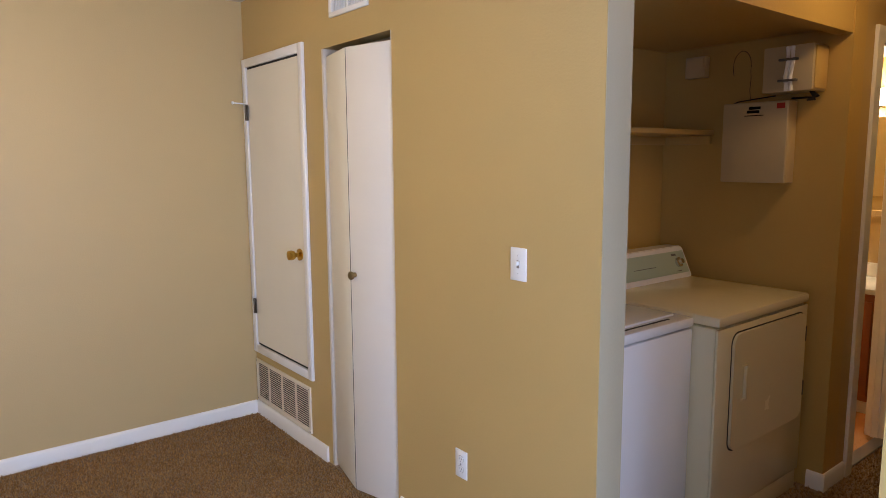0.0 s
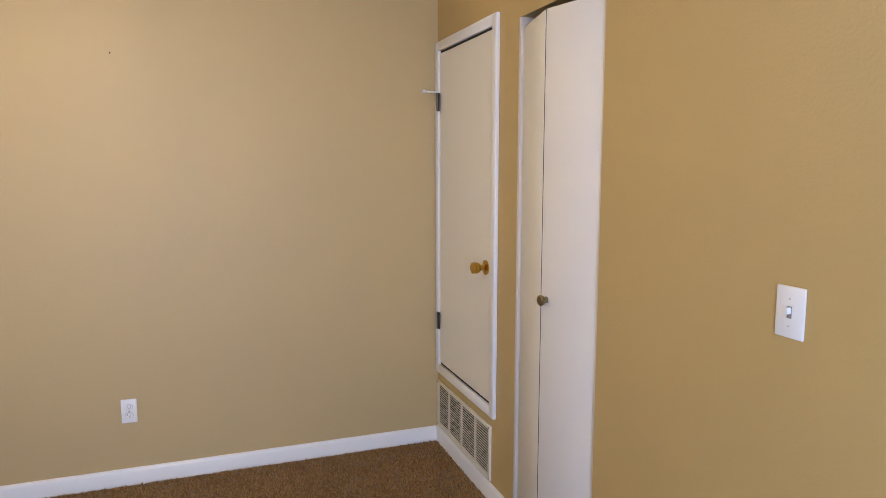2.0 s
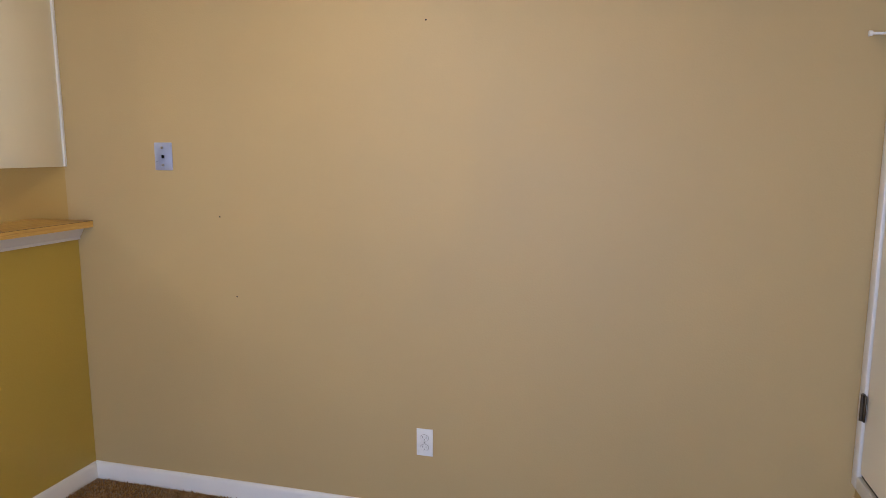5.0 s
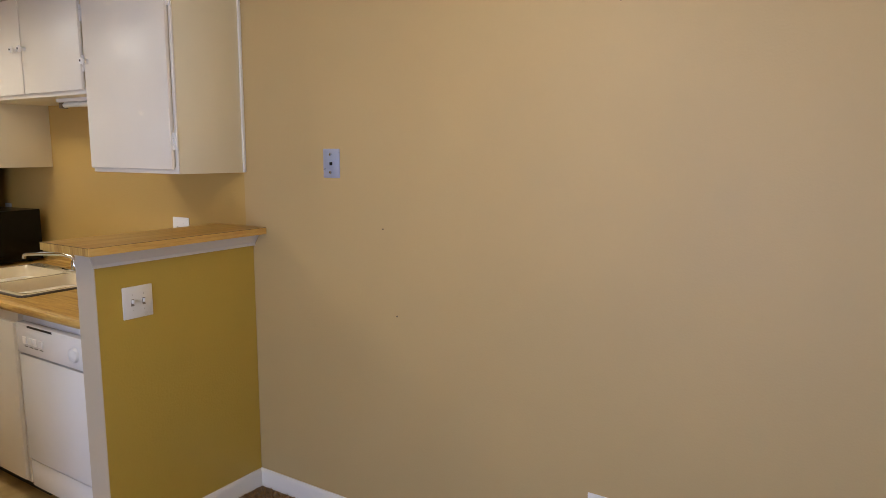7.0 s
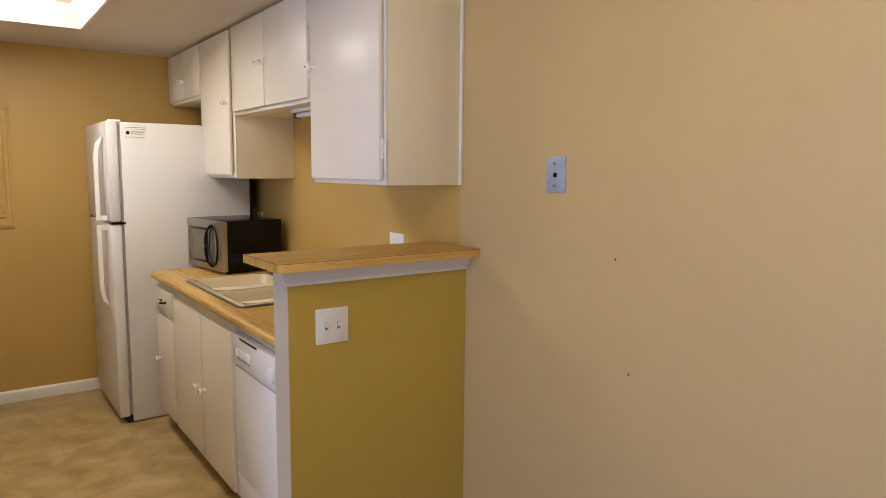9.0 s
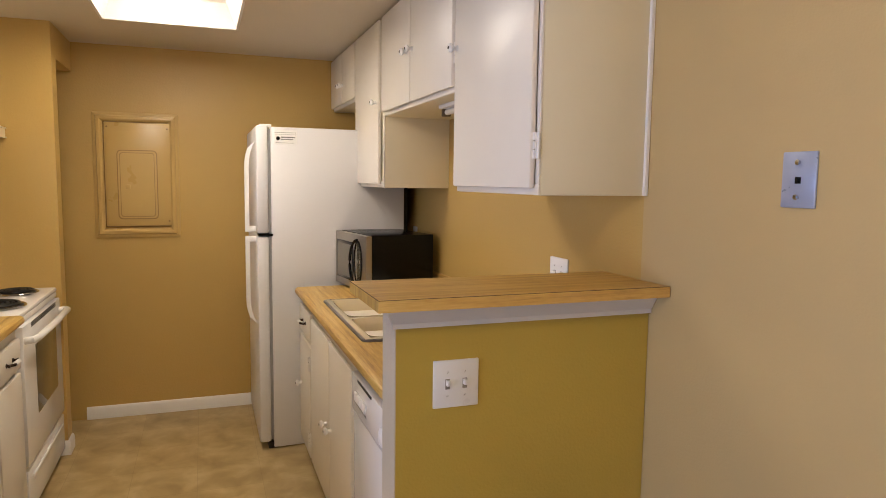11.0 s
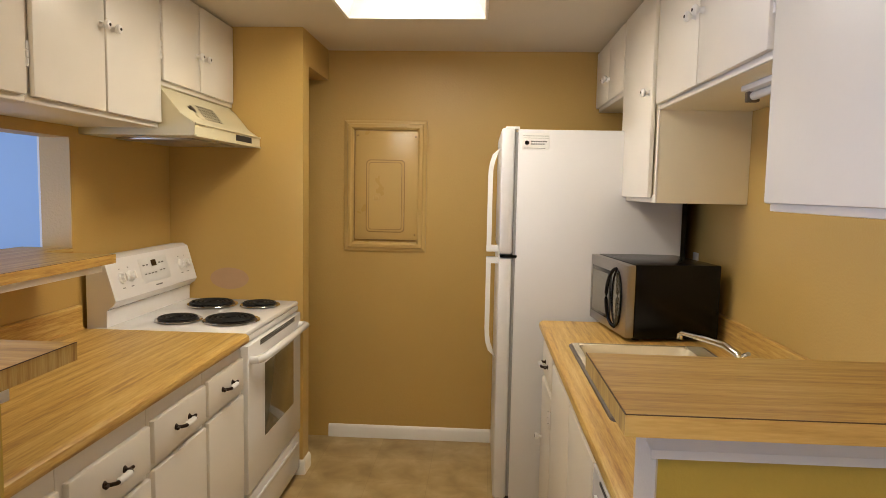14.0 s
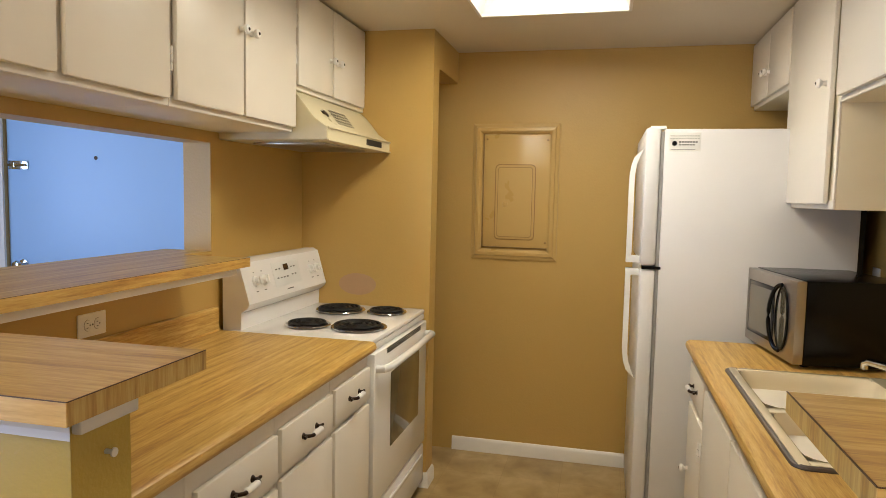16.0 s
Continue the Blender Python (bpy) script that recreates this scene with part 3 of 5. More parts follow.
# return-air grille under the furnace door
g = thing("return_air_grille", "cream metal return-air grille set in the tan wall", "vent", (-0.006, -0.366, 0.09))
GY0, GY1, GZ0, GZ1 = -0.722, -0.012, 0.092, 0.352
part("frame", boxes((-0.010, 0.0, GY0, GY1, GZ1 - 0.022, GZ1), (-0.010, 0.0, GY0, GY1, GZ0, GZ0 + 0.022), (-0.010, 0.0, GY0, GY0 + 0.022, GZ0 + 0.022, GZ1 - 0.022), (-0.010, 0.0, GY1 - 0.022, GY1, GZ0 + 0.022, GZ1 - 0.022), bev=0.002), M_GRILLE, g)
part("backing", boxes((-0.0015, 0.0, GY0 + 0.02, GY1 - 0.02, GZ0 + 0.02, GZ1 - 0.02)), M_GAPSHADE, g, "dark duct opening")
for i in range(1, 4):
    y = GY0 + (GY1 - GY0) * i / 4
    part("mullion", boxes((-0.009, -0.002, y - 0.006, y + 0.006, GZ0 + 0.022, GZ1 - 0.022)), M_GRILLE, g, smooth=False)
ns = 17
for i in range(ns):
    z = GZ0 + 0.030 + (GZ1 - GZ0 - 0.060) * i / (ns - 1)
    sl = bmesh.new()
    extrude_profile(sl, [(-0.0095, z - 0.0016), (-0.0095, z + 0.0024), (-0.0080, z + 0.0028), (-0.0020, z - 0.0032), (-0.0030, z - 0.0046)], "y", GY0 + 0.021, GY1 - 0.021)
    part("slat", sl, M_GRILLE, g, smooth=False)
for sy, sz in ((GY0 + 0.011, GZ0 + 0.011), (GY1 - 0.011, GZ0 + 0.011), (GY0 + 0.011, GZ1 - 0.011), (GY1 - 0.011, GZ1 - 0.011)):
    part("screw", lathe(bmesh.new(), [(0.004, 0), (0.0035, 0.0015), (0, 0.002)], T(-0.010, sy, sz) @ OUT_W, 10), M_HINGE, g)


def small_grille(loc):
    v = thing("supply_vent", "white metal supply vent high on the closet wall", "vent", loc)
    x, y, z = loc
    part("frame", boxes((-0.010, 0, y - 0.165, y + 0.165, z, z + 0.022), (-0.010, 0, y - 0.165, y + 0.165, z + 0.118, z + 0.14), (-0.010, 0, y - 0.165, y - 0.14, z + 0.022, z + 0.118), (-0.010, 0, y + 0.14, y + 0.165, z + 0.022, z + 0.118), bev=0.002), M_TRIM, v)
    part("backing", boxes((-0.0015, 0, y - 0.14, y + 0.14, z + 0.022, z + 0.118)), M_GAPSHADE, v)
    part("divider", boxes((-0.009, -0.002, y - 0.008, y + 0.008, z + 0.022, z + 0.118)), M_TRIM, v)
    for k in range(20):
        yy = y - 0.133 + 0.266 * k / 19
        if abs(yy - y) > 0.01:
            part("slat", boxes((-0.008, -0.002, yy - 0.002, yy + 0.002, z + 0.022, z + 0.118)), M_TRIM, v, smooth=False)
    return v


small_grille((0, -1.205, 2.196))


# ---- wall plates ----
def plate(name, label, c, out, w, h, kind, mat=M_PLATE):
    """A wall plate centred at c; out turns local z out of the wall; local x lies along the wall."""
    th = thing(name, label, "wall plate", c)
    place = T(*c) @ out

    def add(nm, bm, m, parent=th, lb=""):
        bm.transform(place)
        return part(nm, bm, m, parent, lb)
    pl = boxes((-w / 2, w / 2, -h / 2, h / 2, 0, 0.006), bev=0.003)
    cover = add("cover", pl, mat)
    if kind == "switch" or kind == "double":
        for ox in ((0,) if kind == "switch" else (-0.023, 0.023)):
            add("slot", boxes((ox - 0.006, ox + 0.006, -0.013, 0.013, 0.006, 0.0068)), M_SLOT, cover)
            tg = boxes((ox - 0.0048, ox + 0.0048, -0.003, 0.011, 0.005, 0.017), bev=0.0015)
            add("toggle", tg, M_PLATE)
            for oy in (-0.030, 0.030):
                add("screw", lathe(bmesh.new(), [(0.0032, 0.006), (0.003, 0.0070), (0, 0.0074)], T(ox, oy, 0), 10), M_PLATE, cover)
                sl = boxes((-0.0028, 0.0028, -0.0005, 0.0005, 0.0070, 0.0077))
                sl.transform(T(ox, oy, 0) @ Matrix.Rotation(radians(40 + 500 * (ox + oy)), 4, "Z"))
                add("screw_slot", sl, M_SLOT, cover)
    elif kind == "outlet":
        for oy in (-0.020, 0.020):
            s = bmesh.new()
            extrude_profile(s, [(0.0165 * math.cos(a), oy + 0.0135 * math.sin(a)) for a in [2 * math.pi * i / 16 for i in range(16)]], "z", 0.005, 0.0085)
            soc = add("socket", s, M_PLATE)
            rim = bmesh.new()
            extrude_profile(rim, [(0.0178 * math.cos(a), oy + 0.0148 * math.sin(a)) for a in [2 * math.pi * i / 16 for i in range(16)]], "z", 0.005, 0.0064)
            add("socket_rim", rim, M_SLOT, cover)
            add("slots", boxes((-0.008, -0.006, oy - 0.001, oy + 0.007, 0.0085, 0.0089), (0.006, 0.008, oy - 0.001, oy + 0.006, 0.0085, 0.0089), (-0.002, 0.002, oy - 0.009, oy - 0.005, 0.0085, 0.0089)), M_TEXT, soc)
        add("screw", lathe(bmesh.new(), [(0.003, 0.006), (0.003, 0.0072), (0, 0.0074)], T(0, 0, 0), 8), M_TEXT, cover)
    elif kind == "phone":
        add("jack", boxes((-0.007, 0.007, -0.008, 0.006, 0.006, 0.0085), bev=0.001), M_DARKPL)
        for oy in (-0.036, 0.036):
            add("mounting_stud", lathe(bmesh.new(), [(0.004, 0.006), (0.004, 0.010), (0.006, 0.0105), (0.006, 0.0125), (0, 0.013)], T(0, oy, 0), 10), M_CHROME)
    return th


ROT_S = OUT_S
ROT_W = Matrix(((0, 0, -1, 0), (-1, 0, 0, 0), (0, 1, 0, 0), (0, 0, 0, 1)))
ROT_E = Matrix(((0, 0, 1, 0), (1, 0, 0, 0), (0, 1, 0, 0), (0, 0, 0, 1)))
ROT_N = Matrix(((-1, 0, 0, 0), (0, 0, 1, 0), (0, 1, 0, 0), (0, 0, 0, 1)))
plate("light_switch", "white toggle switch plate on the tan closet wall", (0, -2.273, 1.200), ROT_W, 0.074, 0.112, "switch")
plate("wall_outlet", "white duplex outlet low on the closet wall", (0, -1.971, 0.385), ROT_W, 0.068, 0.112, "outlet")
plate("wall_outlet", "white duplex outlet low on the long wall", (-1.540, 0, 0.364), ROT_S, 0.068, 0.114, "outlet")
plate("phone_plate", "brushed metal wall phone plate with a dark jack", (-2.683, 0, 1.501), ROT_S, 0.085, 0.116, "phone", M_BLUEPLATE)
plate("light_switch", "white double toggle switch plate on the half wall", (LWX1, -0.575, 0.985), ROT_E, 0.122, 0.122, "double")
plate("light_switch", "white double switch plate above the bar", (-3.655, 0, 1.172), ROT_S, 0.120, 0.118, "double")
plate("wall_outlet", "white outlet on the backsplash wall near the fridge", (-5.33, 0, 1.19), ROT_S, 0.07, 0.075, "blank")
plate("wall_outlet", "white outlet set sideways above the counter", (-4.096, -2.555, 1.062), ROT_N @ Matrix.Rotation(radians(90), 4, "Z"), 0.072, 0.115, "outlet")

# nail holes left in the long wall
for x, z in ((-2.430, 1.252), (-2.365, 0.915), (-1.53, 2.0)):
    hole = lathe(bmesh.new(), [(0.0035, 0), (0.0028, 0.001), (0, 0.0006)], T(x, -0.0002, z) @ OUT_S, 8)
    single("nail_hole", hole, M_GAPSHADE, "small dark nail hole in the tan wall", "nail hole")


# ---- kitchen cabinets ----
def porcelain_knob(place, parent):
    k = lathe(bmesh.new(), [(0.011, 0), (0.009, 0.003), (0.007, 0.012), (0.013, 0.018), (0.016, 0.024), (0.013, 0.030), (0.005, 0.032), (0, 0.031)], place, 16)
    k = part("knob", k, M_PLATE, parent, "white porcelain knob")
    part("screw_cap", lathe(bmesh.new(), [(0.0055, 0.0305), (0.005, 0.0335), (0, 0.034)], place, 10), M_BRONZE, k)


def painted_hinge(x, y, z, s, parent):
    h = boxes((x - 0.004, x + 0.016, y, y + s * 0.006, z - 0.034, z + 0.034), bev=0.002)
    tube(h, [(x, y + s * 0.008, z - 0.034), (x, y + s * 0.008, z - 0.012)], 0.006)
    tube(h, [(x, y + s * 0.008, z - 0.009), (x, y + s * 0.008, z + 0.010)], 0.006)
    tube(h, [(x, y + s * 0.008, z + 0.013), (x, y + s * 0.008, z + 0.034)], 0.006)
    part("hinge", h, M_TRIM, parent, "paint-crusted hinge")


def wall_cabinet(label, x0, x1, yb, yf, z0, z1, doors, s):
    """A painted wall cabinet from yb (wall) to yf (face); doors: (x0, x1, knob x, knob z or None, hinge x or None); s = -1 faces -y."""
    c = thing("wall_cabinet", label, "cabinet", ((x0 + x1) / 2, (yb + yf) / 2, z0), "painted wall cabinets")
    body = boxes((x0, x1, yb, yf, z0, z1 - 0.002), bev=0.003)
    part("body", body, M_CABSIDE, c)
    part("face_frame", boxes((x0, x1, yf, yf + s * 0.006, z0 + 0.001, z0 + 0.03), (x0, x0 + 0.02, yf, yf + s * 0.006, z0 + 0.03, z1 - 0.004), (x1 - 0.02, x1, yf, yf + s * 0.006, z0 + 0.03, z1 - 0.004), bev=0.002), M_CAB, c)
    for p_, q_ in zip(sorted(doors), sorted(doors)[1:]):
        part("stile", boxes((p_[1] - 0.015, q_[0] + 0.015, yf, yf + s * 0.0055, z0 + 0.03, z1 - 0.004)), M_CAB, c, smooth=False)
    for a, b_, kx_, kz, hx in doors:
        yd = yf + s * 0.007
        dr = part("door", boxes((a, b_, yd, yd + s * 0.018, z0 + 0.018, z1 - 0.012), bev=0.006), M_CAB, c, "white slab door")
        if kz:
            porcelain_knob(T(kx_, yd + s * 0.018, kz) @ (OUT_S if s < 0 else OUT_N), dr)
        if hx:
            for z in (z0 + 0.13, z1 - 0.13):
                painted_hinge(hx, yf + s * 0.006, z, s, c)
    return c


UY = -0.330
wall_cabinet("tall white wall cabinet with a slab door and cream side", -3.790, -3.193, 0, UY, 1.455, KC, [(-3.782, -3.210, -3.755, 1.93, -3.204)], -1)
wall_cabinet("short white double-door wall cabinet over the sink", -4.780, -3.792, 0, UY, 1.795, KC, [(-4.302, -3.812, -4.330 + 0.06, 2.02, -3.803), (-4.770, -4.310, -4.345, 2.02, None)], -1)
wall_cabinet("narrow white wall cabinet beside the fridge", -5.350, -4.782, 0, UY, 1.455, KC, [(-5.345, -4.830, -4.868, 1.87, None)], -1)
wall_cabinet("white double-door cabinet above the fridge", XE + 0.002, -5.352, 0, UY, 1.935, KC, [(-5.725, -5.372, -5.700, 2.06, -5.362), (-6.085, -5.735, -5.760, 2.06, None)], -1)
structure("trim_cabinet_scribe", boxes((-3.193, -3.182, -0.013, -0.001, 1.456, DC - 0.2), bev=0.002), M_TRIM, "white scribe strip beside the wall cabinet")
LY = -2.235
wall_cabinet("white double-door wall cabinet over the pass-through", -4.032, -3.28, -2.553, LY, 1.705, KC, [(-3.632, -3.30, -3.60, None, None), (-4.018, -3.655, -4.0, None, -4.032)], 1)
wall_cabinet("white double-door wall cabinet beside the range hood", -4.783, -4.034, -2.553, LY, 1.705, KC, [(-4.400, -4.047, -4.375, 1.995, None), (-4.778, -4.410, -4.440, 1.995, None)], 1)
wall_cabinet("short white double-door cabinet above the range hood", -5.546, -4.785, -2.553, LY, 1.872, KC, [(-5.130, -4.80, -5.100, 2.035, -4.792), (-5.520, -5.142, -5.175, 2.035, None)], 1)

# slim light under the sink cabinet
u = thing("under_cabinet_light", "slim white fluorescent light under the wall cabinet", "lamp", (-4.2, -0.2, 1.76))
part("housing", boxes((-4.21, -3.82, -0.26, -0.20, 1.778, 1.795), bev=0.004), M_TRIM, u)
part("tube", tube(bmesh.new(), [(-4.19, -0.23, 1.766), (-3.84, -0.23, 1.766)], 0.012, 12), material("unlit_tube", srgb(226, 224, 216), 0.3), u, "unlit fluorescent tube")
for ex in (-4.20, -3.83):
    part("end_cap", boxes((ex - 0.012, ex + 0.012, -0.247, -0.213, 1.75, 1.779), bev=0.003), M_HINGE, u)


def bow_handle(x, y, z, s, parent):
    """Drawer pull: a white ceramic grip between dark bronze ends."""
    out = y + s * 0.026
    h = tube(bmesh.new(), [(x - 0.046, y, z), (x - 0.044, y + s * 0.016, z), (x - 0.034, out, z), (x - 0.024, out, z)], 0.0055)
    tube(h, [(x + 0.046, y, z), (x + 0.044, y + s * 0.016, z), (x + 0.034, out, z), (x - 0.024, out, z)], 0.0055)
    for e in (-1, 1):
        lathe(h, [(0.010, 0), (0.008, 0.003), (0, 0.004)], T(x + e * 0.046, y, z) @ (OUT_S if s < 0 else OUT_N), 12)
        tube(h, [(x + e * 0.046, y + s * 0.012, z), (x + e * 0.064, y + s * 0.014, z)], 0.0045)
    ph = part("handle", h, M_BRONZE, parent, "dark bronze pull")
    g_ = lathe(bmesh.new(), [(0.007, -0.030), (0.0100, -0.023), (0.0082, -0.010), (0.0105, 0.0), (0.0082, 0.010), (0.0100, 0.023), (0.007, 0.030)], T(x, out, z) @ OUT_E, 12)
    part("grip", g_, M_PLATE, ph, "white ceramic grip")


def base_cabinet(label, x0, x1, yb, yf, s, drawers=(), doors=()):
    """A painted base cabinet with a recessed toe kick. drawers: (x0, x1, z0, z1, handle); doors: (x0, x1, z0, z1, knob x, knob z)."""
    c = thing("base_cabinet", label, "cabinet", ((x0 + x1) / 2, (yb + yf) / 2, 0.006), "painted base cabinets")
    part("body", boxes((x0, x1, yb, yf, 0.10, 0.874), bev=0.002), M_CAB, c)
    # the recess's shade is put into the toe kick's dark colour
    part("toe_kick", boxes((x0, x1, yb, yf - s * 0.07, 0.006, 0.10)), M_GAPSHADE, c, "recessed toe kick, coloured dark for its shade")
    for a, b_, za, zb, hd in drawers:
        dr = part("drawer_front", boxes((a, b_, yf + s * 0.001, yf + s * 0.019, za, zb), bev=0.005), M_CAB, c)
        if hd:
            bow_handle((a + b_) / 2, yf + s * 0.019, (za + zb) / 2, s, dr)
    for a, b_, za, zb, kx_, kz in doors:
        dr = part("door", boxes((a, b_, yf + s * 0.001, yf + s * 0.019, za, zb), bev=0.005), M_CAB, c)
        if kx_:
            porcelain_knob(T(kx_, yf + s * 0.019, kz) @ (OUT_S if s < 0 else OUT_N), dr)
    return c


RF = -0.672
base_cabinet("white base cabinet with a drawer beside the fridge", -5.195, -4.815, -0.02, RF, -1, [(-5.185, -4.835, 0.70, 0.838, True)], [(-5.185, -4.835, 0.115, 0.675, -5.12, 0.42)])
sinkcab = base_cabinet("white double-door base cabinet under the sink", -4.813, -3.865, -0.02, RF, -1, [], [(-4.803, -4.318, 0.115, 0.825, -4.365, 0.462), (-4.306, -3.875, 0.115, 0.825, -4.262, 0.468)])
for z in (0.22, 0.60):
    painted_hinge(-4.81, RF - 0.019, z, -1, sinkcab)
LF = -1.902
base_cabinet("white base cabinet with a drawer beside the range", -4.755, -4.395, -2.53, LF, 1, [(-4.735, -4.405, 0.705, 0.828, True)], [(-4.735, -4.405, 0.115, 0.685, None, 0)])
base_cabinet("white base cabinet with a drawer and a door", -4.393, -4.02, -2.53, LF, 1, [(-4.383, -4.030, 0.700, 0.825, True)], [(-4.383, -4.030, 0.115, 0.680, None, 0)])
base_cabinet("white base cabinet with a drawer and a door", -4.018, -3.62, -2.53, LF, 1, [(-4.008, -3.640, 0.690, 0.820, True)], [(-4.008, -3.640, 0.115, 0.670, None, 0)])
base_cabinet("white base cabinet with a drawer by the half wall", -3.618, -3.28, -2.53, LF, 1, [(-3.608, -3.290, 0.690, 0.820, True)], [(-3.608, -3.290, 0.115, 0.670, None, 0)])

# worktops with rolled front edges
CT = 0.918


def roll_edge(yf, yb, s):
    """Worktop section: rolled front edge, flat top, cove and backsplash at the wall."""
    p = [(yb, CT - 0.042), (yf - s * 0.03, CT - 0.042), (yf - s * 0.012, CT - 0.040), (yf - s * 0.003, CT - 0.032), (yf, CT - 0.020), (yf - s * 0.004, CT - 0.008), (yf - s * 0.014, CT - 0.001), (yf - s * 0.03, CT)]
    return p + [(yb + s * 0.030, CT), (yb + s * 0.022, CT + 0.006), (yb + s * 0.019, CT + 0.016), (yb + s * 0.018, CT + 0.088), (yb + s * 0.012, CT + 0.094), (yb, CT + 0.094)]


SX0, SX1, SY0, SY1 = -4.735, -3.905, -0.632, -0.150


def worktop(label, yf, yb, s, x0, x1, cut=None):
    """A worktop with its backsplash; cut: the opening for a sink."""
    full = roll_edge(yf, yb, s)
    w_ = thing("worktop", label, "worktop", ((x0 + x1) / 2, (yf + yb) / 2, CT - 0.042))
    flat, sl = full[:9] + [(yb, CT)], bmesh.new()
    if cut:
        a, b, ya, yc = cut
        extrude_profile(sl, flat, "x", x0, a)
        extrude_profile(sl, flat, "x", b, x1)
        extrude_profile(sl, full[1:8] + [(ya, CT), (ya, CT - 0.042)], "x", a, b)
        extrude_profile(sl, [(yc, CT - 0.042), (yc, CT), (yb, CT), (yb, CT - 0.042)], "x", a, b)
    else:
        extrude_profile(sl, flat, "x", x0, x1)
    part("slab", sl, M_COUNTER, w_, "streaky laminate slab with a rolled front edge")
    bs = bmesh.new()
    extrude_profile(bs, full[8:] + [(yb, CT)], "x", x0, x1)
    part("backsplash", bs, M_COUNTER, w_, "low coved laminate backsplash")
    return w_


worktop("butcher-block laminate worktop with a rolled edge round the sink", -0.712, -0.001, -1, -5.205, LWX0 - 0.001, (SX0 + 0.015, SX1 - 0.015, SY0 + 0.015, SY1 - 0.015))
worktop("butcher-block laminate worktop with a rolled edge beside the range", -1.867, -2.554, 1, -4.757, LWX0 - 0.001)


def bar_top(label, x0, x1, y0, y1, open_end, zt=1.205, th=0.040):
    """A square-edged laminate bar top with a dark seam round its upper edge."""
    t = thing("bar_top", label, "bar top", ((x0 + x1) / 2, (y0 + y1) / 2, zt - th))
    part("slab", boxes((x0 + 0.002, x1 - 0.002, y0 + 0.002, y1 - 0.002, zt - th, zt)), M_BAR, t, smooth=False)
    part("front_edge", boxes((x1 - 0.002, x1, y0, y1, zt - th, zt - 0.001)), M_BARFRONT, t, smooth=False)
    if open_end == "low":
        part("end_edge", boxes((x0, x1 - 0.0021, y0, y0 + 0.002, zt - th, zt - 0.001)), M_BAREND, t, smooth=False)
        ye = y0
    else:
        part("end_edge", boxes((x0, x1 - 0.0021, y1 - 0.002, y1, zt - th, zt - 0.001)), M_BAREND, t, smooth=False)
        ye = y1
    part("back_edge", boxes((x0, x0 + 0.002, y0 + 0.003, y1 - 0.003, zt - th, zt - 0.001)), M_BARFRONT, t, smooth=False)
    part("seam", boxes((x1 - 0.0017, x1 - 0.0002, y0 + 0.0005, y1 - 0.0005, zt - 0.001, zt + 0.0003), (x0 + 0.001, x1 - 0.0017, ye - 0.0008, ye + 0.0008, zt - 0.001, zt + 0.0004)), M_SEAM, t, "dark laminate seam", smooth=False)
    return t


# lighter copy of the laminate, light on the long edges set by tone
M_BARFRONT = laminate("butcher_block_lit_edge", "y", 1.18, 0.5)
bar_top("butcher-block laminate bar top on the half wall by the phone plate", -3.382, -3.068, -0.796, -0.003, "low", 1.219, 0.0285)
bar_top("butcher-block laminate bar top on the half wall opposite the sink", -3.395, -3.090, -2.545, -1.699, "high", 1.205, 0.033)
ps = thing("pass_through_shelf", "butcher-block laminate shelf in the pass-through opening", "shelf", (-3.9, -2.5, 1.207))
# shelf slab: shaded copy of the laminate that its front edge has
part("slab", boxes((-4.735, -3.28, -2.76, -2.552, 1.206, 1.238), (-4.553, -3.28, -2.552, -2.282, 1.206, 1.238)), laminate("butcher_block_shaded_shelf", "x", 0.78), ps, smooth=False)
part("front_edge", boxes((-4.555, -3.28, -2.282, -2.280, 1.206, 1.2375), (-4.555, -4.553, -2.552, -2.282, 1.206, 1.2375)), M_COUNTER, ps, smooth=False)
part("seam", boxes((-4.554, -3.28, -2.2822, -2.2805, 1.2372, 1.2384)), M_SEAM, ps, smooth=False)
part("cleat", boxes((-4.50, -3.28, -2.554, -2.30, 1.180, 1.2055), bev=0.003), M_TRIM, ps, "white painted cleat")
single("cord_grommet", lathe(bmesh.new(), [(0.004, 0), (0.0035, 0.010), (0.007, 0.013), (0.007, 0.016), (0, 0.017)], T(-3.222, -1.755, 1.086) @ OUT_N, 12), M_PLATE, "white plastic peg on the end of the half wall", "peg")


# ---- sink and tap ----
def bowl(bm, x0, x1, y0, y1, zt, depth, r=0.05, taper=0.03):
    """A rounded sink bowl: rings of a rounded rectangle going down to a flat floor."""
    def ring(inset, rad, z):
        out = []
        for cx, cy, a0 in ((x1 - rad - inset, y1 - rad - inset, 0), (x0 + rad + inset, y1 - rad - inset, 90), (x0 + rad + inset, y0 + rad + inset, 180), (x1 - rad - inset, y0 + rad + inset, 270)):
            for k in range(5):
                a = radians(a0 + 90 * k / 4)
                out.append(bm.verts.new((cx + rad * math.cos(a), cy + rad * math.sin(a), z)))
        return out
    rs = [ring(0, r, zt), ring(0.004, r, zt - 0.008), ring(0.012, r, zt - 0.03), ring(taper * 0.8, r, zt - depth + 0.03), ring(taper + 0.012, r, zt - depth + 0.008), ring(taper + 0.04, r * 0.8, zt - depth)]
    for a, b_ in zip(rs, rs[1:]):
        for k in range(20):
            bm.faces.new((a[k], b_[k], b_[(k + 1) % 20], a[(k + 1) % 20]))
    bm.faces.new(rs[-1])
    return rs[0]


